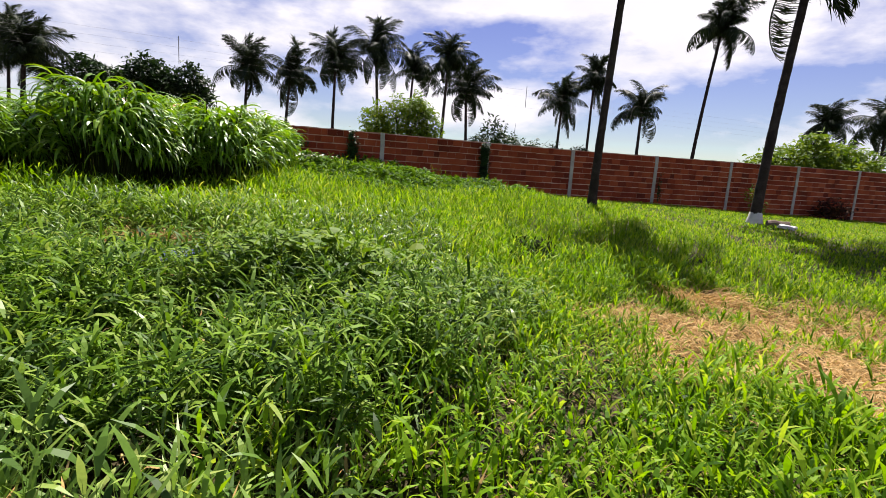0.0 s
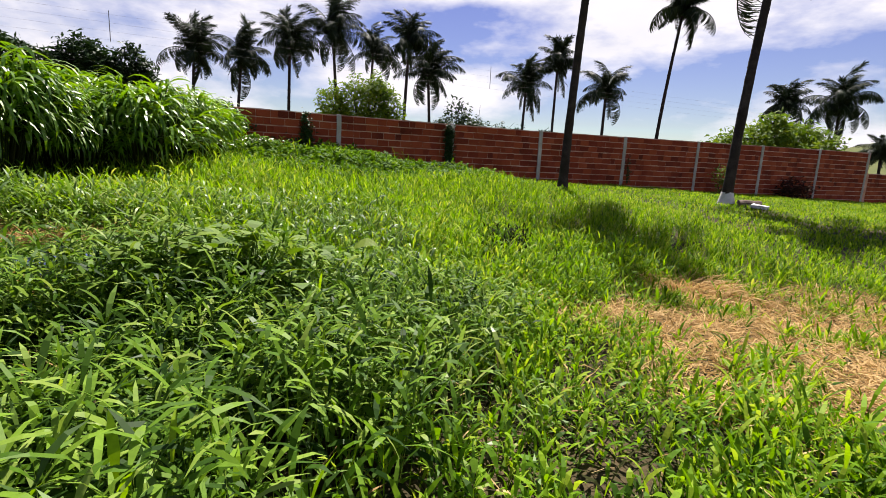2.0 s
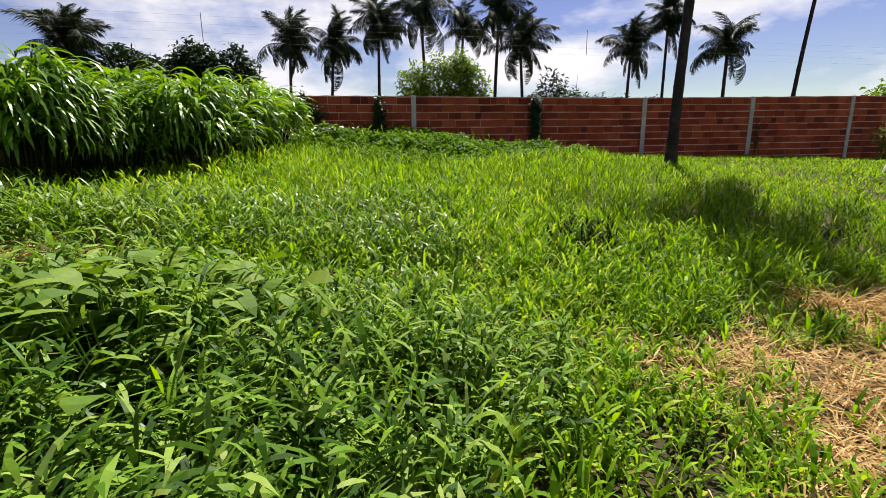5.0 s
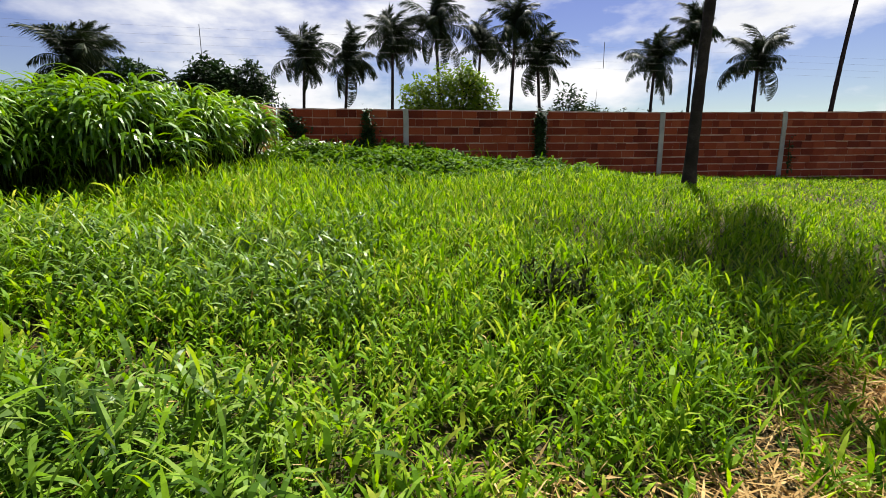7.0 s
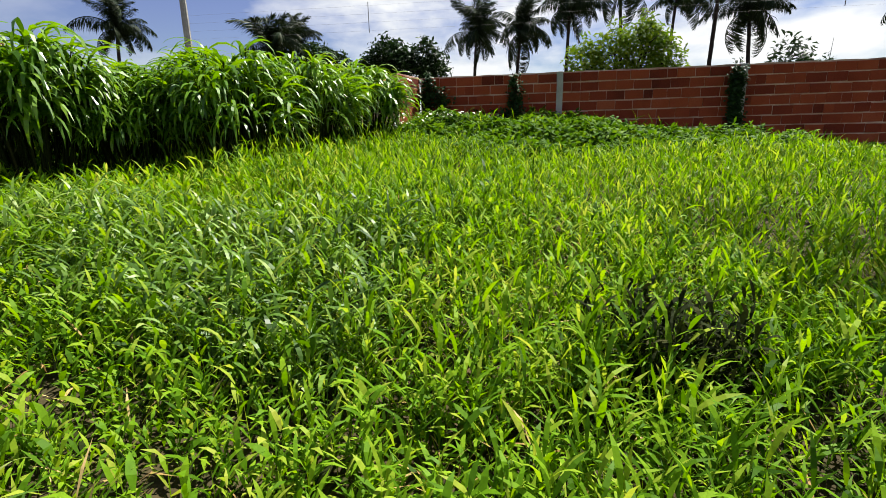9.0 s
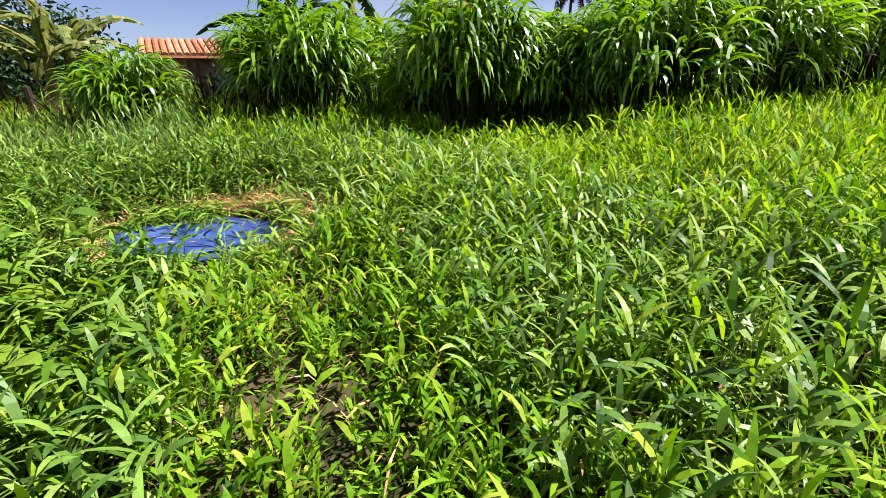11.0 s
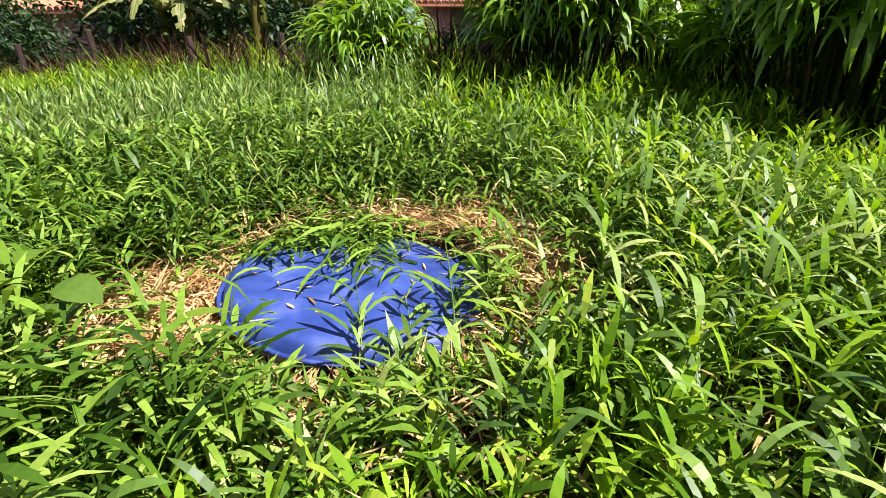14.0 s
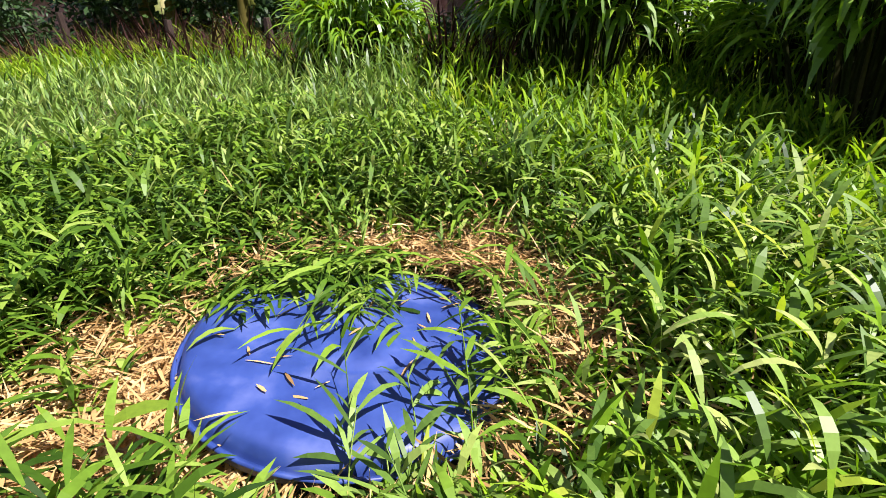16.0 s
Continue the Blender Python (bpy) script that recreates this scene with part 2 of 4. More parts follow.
def part(name, bm, mat, parent, label="", smooth=False):
    me = bpy.data.meshes.new(name)
    for f in bm.faces:
        f.smooth = smooth
    bm.to_mesh(me)
    bm.free()
    me.materials.append(mat)
    ob = new(name, me)
    if parent is not None:
        ob.parent = parent
    if label:
        tagged(ob, label)
    return ob


def thing(name, m, label, category, group=""):
    ob = new(name)
    ob.matrix_basis = m
    ob.empty_display_size = 0.2
    return tagged(ob, label, category, group)


def box(bm, x0, x1, y0, y1, z0, z1, bevel=0.0):
    r = bmesh.ops.create_cube(bm, size=1, matrix=Matrix.Translation(((x0 + x1) / 2, (y0 + y1) / 2, (z0 + z1) / 2)) @ Matrix.Diagonal((x1 - x0, y1 - y0, z1 - z0, 1)))
    if bevel:
        es = list({e for v in r["verts"] for e in v.link_edges})
        bmesh.ops.bevel(bm, geom=es, offset=bevel, segments=2, affect="EDGES", profile=0.5)


def tube(path, radii, sides=8, bumps=0.0):
    """Vertices and quads of a tube along a path."""
    path = np.asarray(path, float)
    n = len(path)
    d = np.gradient(path, axis=0)
    d /= np.linalg.norm(d, axis=1)[:, None]
    ref = np.array([0.31, 0.95, 0.02])
    a = np.cross(d, ref)
    a /= np.linalg.norm(a, axis=1)[:, None]
    b = np.cross(d, a)
    th = np.linspace(0, 2 * np.pi, sides, endpoint=False)
    rad = np.asarray(radii, float)[:, None] * (1 + bumps * rng.standard_normal((n, sides)))
    v = path[:, None] + rad[..., None] * (np.cos(th)[None, :, None] * a[:, None] + np.sin(th)[None, :, None] * b[:, None])
    i = np.arange(n - 1)[:, None] * sides
    j = np.arange(sides)[None]
    k = (j + 1) % sides
    q = np.stack([i + j, i + k, i + sides + k, i + sides + j], -1).reshape(-1, 4)
    v = v.reshape(-1, 3)
    caps = np.array([[0, k + 1, k] for k in range(1, sides - 1)] + [[(n - 1) * sides, (n - 1) * sides + k, (n - 1) * sides + k + 1] for k in range(1, sides - 1)])
    return v, q, caps


def blades(P, az, L, W, el, droop, seg=3, fold=0.0, twist=0.0):
    """Leaf strips. P (n, 3) roots, az heading, L length, W width, el rise at the root, droop: bend over the length, all (n,)."""
    n = len(P)
    s = np.linspace(0, 1, seg + 1)
    h = np.stack([np.cos(az), np.sin(az), 0 * az], -1)
    side = np.stack([-np.sin(az), np.cos(az), 0 * az], -1)
    step = L / seg
    pos = [P]
    for k in range(seg):
        a = el - droop * (k + 0.5) / seg
        pos.append(pos[-1] + step[:, None] * (np.cos(a)[:, None] * h + np.sin(a)[:, None] * np.array([0, 0, 1.0])))
    tw = twist * rng.standard_normal(n)
    side = side * np.cos(tw)[:, None] + np.sin(tw)[:, None] * np.array([0, 0, 1.0])
    prof = np.interp(s, [0, 0.15, 0.45, 0.8, 1], [0.35, 0.8, 1.0, 0.6, 0.0])
    vs = []
    for k in range(seg):
        w = (W * prof[k] / 2)[:, None]
        up = np.array([0, 0, 1.0]) * (fold * W * prof[k])[:, None]
        vs += [pos[k] - side * w + up, pos[k] + side * w + up]
    vs.append(pos[seg])
    m = 2 * seg + 1
    V = np.stack(vs, 1).reshape(-1, 3)
    o = (np.arange(n) * m)[:, None]
    quads = np.concatenate([o + np.array([[2 * k, 2 * k + 1, 2 * k + 3, 2 * k + 2]]) for k in range(seg - 1)]) if seg > 1 else np.zeros((0, 4), int)
    tris = o + np.array([[2 * seg - 2, 2 * seg - 1, 2 * seg]])
    return V, quads, tris


def joined(pieces):
    """Join (verts, quads, tris) pieces into one."""
    vs, qs, ts, o = [], [], [], 0
    for v, q, t in pieces:
        vs.append(v)
        qs.append(np.asarray(q).reshape(-1, 4) + o)
        ts.append(np.asarray(t).reshape(-1, 3) + o)
        o += len(v)
    return np.concatenate(vs), np.concatenate(qs), np.concatenate(ts)


# ---- the ground ----
def bell(x, y, cx, cy, sx, sy):
    return np.exp(-((x - cx) / sx) ** 2 - ((y - cy) / sy) ** 2)


def gz(x, y):
    """Height of the soil: a slope that rises to the walls, a mound by the north wall, a hollow to the east."""
    x, y = np.asarray(x, float), np.asarray(y, float)
    xx = np.clip(x, -14, 42)
    yy = np.clip(y, -6, 24)
    z = 0.03 - 0.025 * xx + 0.043 * yy + 0.49 * bell(x, y, 3.2, 17.2, 3.6, 2.6) + 0.133 * bell(x, y, -4.5, 8.5, 3.2, 4.5) - 0.54 * bell(x, y, 6.5, 6.5, 5, 4)
    z = z + 0.22 * bell(x, y, -7.5, 4.0, 3.0, 3.0) - 0.19 * bell(x, y, -0.55, 7.12, 0.8, 0.8)
    return z + 0.03 * np.sin(1.7 * x + 0.6 * y) * np.sin(1.3 * y - 0.4 * x) + 0.012 * np.sin(5.1 * x) * np.sin(4.3 * y + 1)


def build_ground():
    xs = np.concatenate([[-900, -400, -150, -70, -40, -25], np.arange(-18, 45, 0.3), [50, 60, 80, 150, 400, 900]])
    ys = np.concatenate([[-900, -400, -150, -60, -25, -12], np.arange(-8, 26, 0.3), [30, 40, 60, 100, 200, 400, 900]])
    X, Y = np.meshgrid(xs, ys)
    Z = gz(X, Y)
    V = np.stack([X, Y, Z], -1).reshape(-1, 3)
    nx, ny = len(xs), len(ys)
    i, j = np.meshgrid(np.arange(nx - 1), np.arange(ny - 1))
    o = (j * nx + i).ravel()
    ob = mesh_object("ground", V, [np.stack([o, o + 1, o + nx + 1, o + nx], -1)], SOIL, smooth=True)
    tagged(ob, "dark soil under tall green grass and weeds", "ground", kind="structure")


build_ground()

# ---- walls ----
COURSE, BRICK_L, THICK = 0.214, 0.40, 0.14


def brick_mesh(name, length):
    bm = bmesh.new()
    box(bm, 0, length, -0.012, 0.06, 0, COURSE - 0.03, 0.006)
    for v in bm.verts:
        v.co.y += 0.004 * math.sin(v.co.x * 37 + v.co.z * 51)
    me = bpy.data.meshes.new(name)
    bm.to_mesh(me)
    bm.free()
    me.materials.append(BRICK)
    return me


BRICK_FULL = [brick_mesh("brick", BRICK_L - k) for k in (0.007, 0.010, 0.013)]


def rows_of_bricks(length, z0, z1):
    """Places of the bricks of a bay: (offset, height, width)."""
    z = z1
    while z > z0:
        x = 0.0
        w = BRICK_L * random.choice((0.35, 0.5, 0.75, 1.0))
        while x < length - 0.06:
            w = min(w, length - x)
            if length - x - w < 0.08:
                w = length - x
            yield x, z - COURSE, w
            x += w
            w = BRICK_L * random.choice((1.0, 1.0, 1.0, 0.75, 0.5, 0.95))
        z -= COURSE


def brick_wall(name, a, b, top_a, top_b, depth, posts, singles, label):
    """A wall from a to b: a mortar core, bricks on its south face, concrete posts. The origin is at a, x along the wall."""
    d = Vector((b[0] - a[0], b[1] - a[1], 0))
    length, yaw = d.length, math.atan2(d.y, d.x)
    wall = thing(name, Matrix.Translation((a[0], a[1], 0)) @ Matrix.Rotation(yaw, 4, "Z"), label, "wall")
    tagged(wall, kind="structure")
    bm = bmesh.new()
    n = 40
    lo = min(top_a, top_b) - depth
    rowsv = []
    for i in range(n + 1):
        x, t = length * i / n, top_a + (top_b - top_a) * i / n + 0.008 * math.sin(i * 2.3)
        rowsv.append([bm.verts.new((x, y, z)) for y, z in ((0.0, lo), (0.0, t), (THICK, t), (THICK, lo))])
    for p, q in zip(rowsv, rowsv[1:]):
        for k in range(3):
            bm.faces.new((p[k], q[k], q[k + 1], p[k + 1]))
    bm.faces.new(rowsv[0])
    bm.faces.new(rowsv[-1][::-1])
    bmesh.ops.recalc_face_normals(bm, faces=bm.faces)
    part("mortar_core", bm, MORTAR, wall)
    edges = [0.0] + [p for p in posts] + [length]
    rest = []
    for x0, x1 in zip(edges, edges[1:]):
        if x1 - x0 < 0.5:
            continue
        tz = top_a + (top_b - top_a) * (x0 + x1) / 2 / length
        for x, z, w in rows_of_bricks(x1 - x0 - 0.13, tz - depth, tz - 0.004):
            px, size = x0 + 0.065 + x, random.randrange(3)
            m = Matrix.Translation((px, random.uniform(-0.005, 0.004), z + random.uniform(-0.004, 0.004))) @ Matrix.Rotation(random.uniform(-0.012, 0.012), 4, "Y") @ Matrix.Diagonal((w / (BRICK_L + 0.0), 1, random.uniform(0.97, 1.04), 1))
            if singles[0] <= px <= singles[1] and tz - z < 1.95 and singles[2][0] > 0:
                singles[2][0] -= 1
                ob = new("brick", BRICK_FULL[size])
                ob.parent = wall
                ob.matrix_basis = m
            else:
                rest.append((m, size))
    if rest:
        bm = bmesh.new()
        vs, fs, o = [], [], 0
        for m, size in rest:
            me = BRICK_FULL[size]
            vs += [m @ v.co for v in me.vertices]
            fs += [[i + o for i in f.vertices] for f in me.polygons]
            o += len(me.vertices)
        bm.free()
        me = bpy.data.meshes.new("bricks")
        me.from_pydata(vs, [], fs)
        me.materials.append(BRICK)
        ob = new("bricks", me)
        ob.parent = wall
        tagged(ob, kind="stuff")
    for p in posts:
        bm = bmesh.new()
        t = top_a + (top_b - top_a) * p / length
        w = 0.07 + random.uniform(-0.008, 0.012)
        box(bm, p - w, p + w, -0.035, THICK + 0.02, lo, t + 0.01, 0.012)
        bmesh.ops.subdivide_edges(bm, edges=[e for e in bm.edges if e.calc_length() > 0.8], cuts=8)
        for v in bm.verts:
            v.co.x += 0.012 * noise.noise(Vector((p, v.co.y * 3, v.co.z * 4)))
            v.co.y += 0.008 * noise.noise(Vector((p + 9, v.co.x * 3, v.co.z * 5)))
        part("post", bm, CONCRETE, wall, "rough grey concrete post")
    return wall


SINGLES = [0.0, 14.0, [290]]
LEFT_X = 1.05
brick_wall("wall_north", (LEFT_X, 17.8), (11.9, 17.8), 2.385, 2.39, 2.6, [4.3 - LEFT_X, 8.18 - LEFT_X, 11.86 - LEFT_X], SINGLES, "red clay brick wall with grey concrete posts")
SINGLES[0] = 99
brick_wall("wall_northeast", (11.9, 17.8), (31.08, 16.04), 2.39, 2.53, 3.2, [3.85 * k for k in (1, 2, 3, 4)] + [19.1], SINGLES, "red clay brick wall stepping down a slope")
brick_wall("wall_east_low", (31.2, 16.05), (60.0, 12.6), 1.5, 1.3, 2.6, [3.9 * k for k in (1, 2, 3, 4, 5, 6)], SINGLES, "low red brick wall with concrete posts")
brick_wall("wall_west", (0.86, 16.3), (LEFT_X - 0.02, 17.78), 2.35, 2.38, 2.0, [], SINGLES, "red brick wall half hidden by tall grass")

# ---- tall clumps of elephant grass ----
def clump_meshes(seed, canes, height, radius):
    """Canes that fan out of a narrow foot, and long leaves that arch over and hang, about the clump's base."""
    g = np.random.default_rng(seed)
    pc, pl = [], []
    r = np.sqrt(g.random(canes))
    th = g.random(canes) * 2 * np.pi
    for k in range(canes):
        d = np.array([math.cos(th[k]), math.sin(th[k]), 0])
        foot = 0.62 * radius * r[k] * d
        h = height * (1 - 0.34 * r[k] ** 2.2) * g.uniform(0.86, 1.0)
        out = radius * r[k] * g.uniform(0.45, 0.75)
        s = np.linspace(0, 1, 5)[:, None]
        path = foot + s * np.array([0, 0, h]) + (s ** 1.8) * out * d
        pc.append(tube(path, np.linspace(0.013, 0.006, 5), 4))
        n = int(g.integers(11, 15))
        f = np.sort(g.uniform(0.46 if r[k] > 0.75 else 0.66, 1.0, n)) ** 0.75
        P = foot + f[:, None] * np.array([0, 0, h]) + (f[:, None] ** 1.8) * out * d
        az = th[k] + g.normal(0, 0.25 + 1.0 * (1 - r[k]) + 0.35, n)
        L = g.uniform(0.36, 0.70, n) * (1.05 - 0.25 * f)
        pl.append(blades(P, az, L, g.uniform(0.030, 0.048, n), g.uniform(0.5, 1.25, n), g.uniform(1.5, 2.9, n), 6, 0.14, 0.3))
    return joined(pc), joined(pl)


CLUMPS = []
for seed, canes, hgt, rad in ((1, 84, 1.52, 0.66), (2, 92, 1.62, 0.70), (3, 78, 1.42, 0.62)):
    CLUMPS.append([None, clump_meshes(seed, canes, hgt, rad)])


def elephant_grass(kind, x, y, scale, turn):
    slot = CLUMPS[kind]
    m = Matrix.Translation((x, y, float(gz(x, y)) - 0.03)) @ Matrix.Rotation(turn, 4, "Z") @ Matrix.Scale(scale, 4)
    if slot[0] is None:
        ob = thing("elephant_grass_clump", m, "tall green elephant grass clump with arching leaves", "grass clump", "elephant grass clumps")
        (v, q, t), (lv, lq, lt) = slot[1]
        # stalks coloured near black: painted shade inside and below the clump
        tagged(mesh_object("stalk_mass", v, [q, t], SHADE_LEAF, ob), kind="stuff")
        tagged(mesh_object("foliage", lv, [lq, lt], CANE, ob), kind="stuff")
        slot[0] = ob
        return ob
    made = copy_thing(slot[0], Matrix.Identity(4))
    made.matrix_basis = m
    return made


for k, (x, y, s) in enumerate(((-0.40, 11.95, 1.18), (0.0, 13.3, 1.12), (0.42, 15.2, 1.15), (-1.95, 10.5, 1.2), (-1.3, 11.35, 0.95), (-3.0, 10.6, 0.8), (-3.8, 9.2, 1.22),
                               (-1.5, 13.1, 1.12), (-3.0, 12.2, 1.1), (-1.3, 14.8, 1.1), (-4.6, 10.7, 1.05), (-5.6, 9.6, 1.0), (-4.7, 12.6, 1.1), (-0.9, 16.2, 1.0), (-3.1, 14.5, 1.1), (-4.9, 7.2, 0.86))):
    elephant_grass(k % 3, x, y, s, 1.3 * k)


# ---- palms ----
def frond_mesh(seed, length, pairs, hang):
    """A feather leaf that leaves the origin along +X and arches down: rachis and leaflets."""
    g = np.random.default_rng(seed)
    s = np.linspace(0, 1, 13)
    a = 0.8 - 1.95 * s ** 1.1
    x = np.concatenate([[0], np.cumsum(np.cos(a[:-1]))]) * length / 12
    z = np.concatenate([[0], np.cumsum(np.sin(a[:-1]))]) * length / 12
    path = np.stack([x, 0 * x, z], -1)
    pieces = [tube(path, np.linspace(0.042, 0.008, 13) * length / 3, 5)]
    f = np.linspace(0.12, 0.99, pairs)
    P = np.stack([np.interp(f, s, x), 0 * f, np.interp(f, s, z)], -1)
    for side in (1, -1):
        n = pairs
        L = length * 0.33 * np.interp(f, [0.1, 0.35, 0.75, 1], [0.6, 1, 0.85, 0.4]) * g.uniform(0.8, 1.1, n)
        az = side * (1.15 - 0.6 * f) + g.normal(0, 0.1, n)
        pieces.append(blades(P, az, L, np.full(n, 0.038 * length / 3 + 0.012), g.normal(-0.25 - hang, 0.2, n), g.uniform(0.5, 1.1, n), 2, 0.0, 0.5))
    return joined(pieces)


FRONDS = [frond_mesh(k, 3.0, 74, h) for k, h in ((11, 0.2), (12, 0.6), (13, 0.95))]
FROND_DATA = []


def frond_object(kind, parent, m, label=""):
    if len(FROND_DATA) <= kind:
        while len(FROND_DATA) < len(FRONDS):
            v, q, t = FRONDS[len(FROND_DATA)]
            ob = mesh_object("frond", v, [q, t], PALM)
            FROND_DATA.append(ob.data)
            bpy.data.objects.remove(ob)
    ob = new("frond", FROND_DATA[kind])
    ob.parent = parent
    ob.matrix_basis = m
    return ob


def palm(x, y, top, lean=(0, 0), size=1.0, fronds=20, radius=0.15, wind=0.5, seed=0, base=None, label="tall coconut palm with wind-swept dark fronds"):
    """A coconut palm: ringed tapering trunk up to the crown at height top, feather leaves, nuts."""
    g = np.random.default_rng(seed + 100)
    z0 = float(gz(x, y)) - 0.1 if base is None else base
    ob = thing("coconut_palm", Matrix.Translation((x, y, z0)), label, "palm tree", "coconut palms")
    n = 34
    s = np.linspace(0, 1, n)
    h = top - z0
    path = np.stack([lean[0] * s ** 1.5, lean[1] * s ** 1.5, h * s], -1)
    rad = radius * (1.0 - 0.28 * s + 0.55 * np.exp(-s * h / 0.35))
    rad = rad * (1 + 0.05 * (np.arange(n) % 2))
    v, q, t = tube(path, rad, 12, 0.03)
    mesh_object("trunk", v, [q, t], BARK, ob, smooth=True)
    c = Vector(path[-1])
    for k in range(fronds):
        az = 2.399 * k + g.normal(0, 0.45)
        up = 1.6 - 2.3 * (k / fronds) ** 1.5 + g.normal(0, 0.22)
        # the wind combs the leaves towards +X
        az = math.atan2(math.sin(az), math.cos(az) + 0.6 * wind)
        kind = 0 if k < fronds * 0.4 else (1 if k < fronds * 0.75 else 2)
        m = Matrix.Translation(c) @ Matrix.Rotation(az, 4, "Z") @ Matrix.Rotation(-up + 0.35, 4, "Y") @ Matrix.Rotation(g.normal(0, 0.4), 4, "X") @ Matrix.Scale(size * g.uniform(0.55, 1.2), 4)
        frond_object(kind, ob, m)
    bm = bmesh.new()
    for k in range(7):
        a = 0.9 * k
        bmesh.ops.create_icosphere(bm, subdivisions=1, radius=0.12 * size, matrix=Matrix.Translation(c + Vector((0.2 * size * math.cos(a), 0.2 * size * math.sin(a), -0.22 * size - 0.05 * (k % 3)))))
    part("nut_bunch", bm, MANGO, ob, "bunch of dark green coconuts", True)
    return ob


palm(10.2, 14.25, 10.1, (0.5, 0.0), 1.0, 24, 0.125, 0.2, 1, label="coconut palm with a bare grey ringed trunk in grass")
PALM_B = (14.95, 12.3)
palm(*PALM_B, 8.75, (1.45, 0.45), 1.1, 30, 0.145, 0.1, 2, label="leaning coconut palm with a limewashed trunk foot")
for k, (x, y, top, s, lean, w) in enumerate(((-0.1, 42.3, 7.6, 0.95, 0.3, 0.8), (2.75, 42.4, 7.5, 1.0, 0.5, 0.8), (6.1, 40.2, 8.4, 1.0, 0.2, 0.8), (9.6, 39.7, 9.6, 1.05, -0.4, 0.8), (13.4, 45.0, 9.6, 1.0, 0.5, 0.8),
                                             (13.5, 36.6, 9.0, 0.95, 0.4, 0.8), (16.2, 37.7, 7.3, 0.95, -0.3, 0.6), (24.6, 37.9, 7.3, 1.0, 0.3, 0.6), (27.8, 38.0, 9.3, 1.0, 0.2, 0.5), (26.9, 30.9, 6.4, 0.85, 0.2, 0.2),
                                             (29.3, 28.2, 12.0, 1.0, 1.5, 0.1), (40.6, 22.6, 6.1, 1.0, 0.3, 0.3), (39.0, 25.4, 6.2, 0.8, 0.2, 0.2), (50.9, 24.1, 3.2, 0.75, 0.1, 0.2),
                                             (-9.9, 31.6, 5.3, 0.85, 0.2, 0.6), (-22.7, 35.9, 8.0, 0.95, 0.3, 0.3), (-15.6, 46.5, 8.6, 0.95, 0.3, 0.6))):
    palm(x, y, top, (lean, 0.2), s * 0.95, 38, 0.125, w, 10 + k, 0.2)
palm(-8.15, 13.9, 9.0, (0.25, 0.1), 1.0, 18, 0.14, 0.3, 40, label="coconut palm trunk rising behind elephant grass")


# ---- broadleaf trees and bushes ----
def leafy(name, x, y, base, blobs, leaf, count, mat, label, category, seed, trunk=0.1, group=""):
    """A trunk with limbs to each blob of the crown, and a crown of many small leaves. blobs: (dx, dy, z, radius, height)."""
    g = np.random.default_rng(seed + 500)
    ob = thing(name, Matrix.Translation((x, y, base)), label, category, group)
    pieces = []
    low = min(b[2] for b in blobs)
    for dx, dy, z, r, hh in blobs:
        s = np.linspace(0, 1, 6)[:, None]
        mid = np.array([0.15 * dx, 0.15 * dy, low * 0.6])
        end = np.array([dx, dy, z])
        path = (1 - s) ** 2 * np.zeros(3) + 2 * s * (1 - s) * mid + s ** 2 * end
        pieces.append(tube(path, np.linspace(trunk, trunk * 0.25, 6), 6, 0.06))
        for k in range(4):
            d = g.standard_normal(3) * np.array([r, r, hh]) * 0.6
            p2 = end + s * d
            pieces.append(tube(p2, np.linspace(trunk * 0.25, trunk * 0.06, 6), 4))
    v, q, t = joined(pieces)
    mesh_object("trunk", v, [q, t], BARK, ob)
    tot = sum(b[3] ** 2 for b in blobs)
    lp = []
    for dx, dy, z, r, hh in blobs:
        n = int(count * r * r / tot)
        d = g.standard_normal((n, 3))
        d /= np.linalg.norm(d, axis=1)[:, None]
        lump = 1 + 0.22 * np.sin(5 * d[:, 0] + seed) * np.sin(4 * d[:, 1] + 2 * seed) + 0.16 * np.sin(9 * d[:, 2] + 7 * d[:, 0])
        rr = (0.45 + 0.55 * g.random(n) ** 0.5) * lump
        P = np.array([dx, dy, z]) + d * rr[:, None] * np.array([r, r, hh])
        lp.append(blades(P, g.random(n) * 6.283, leaf * g.uniform(0.7, 1.3, n), leaf * g.uniform(0.32, 0.5, n), g.normal(0.1, 0.5, n), g.uniform(0.3, 1.0, n), 2, 0.1, 0.6))
    v, q, t = joined(lp)
    mesh_object("crown", v, [q, t], mat, ob)
    return ob


leafy("garden_bush", 6.8, 24.0, 0.9, [(-1.25, 0, 2.3, 0.7, 0.85), (-0.3, 0, 2.6, 0.8, 0.95), (0.6, 0.1, 2.75, 0.8, 1.0), (1.35, 0.1, 2.4, 0.65, 0.85), (0.9, 0.3, 3.1, 0.5, 0.6), (-0.9, 0.2, 1.5, 1.0, 0.9), (1.0, 0.2, 1.5, 1.0, 0.9)], 0.2, 8500, BUSH, "bright green leafy bush behind the brick wall", "bush", 1)
leafy("mango_tree", -6.6, 43.3, 0.5, [(0.3, 0, 6.0, 1.6, 1.4), (1.2, 0, 5.5, 1.3, 1.1), (-0.9, 0, 5.4, 1.2, 1.0)], 0.4, 3500, MANGO, "dark round-crowned tree in the distance", "tree", 2, 0.2, "distant trees")
leafy("mango_tree", -3.9, 44.5, 0.5, [(0, 0, 5.9, 1.5, 1.5), (0.6, 0, 5.0, 1.2, 1.1)], 0.4, 2200, MANGO, "dark round-crowned tree in the distance", "tree", 3, 0.2, "distant trees")
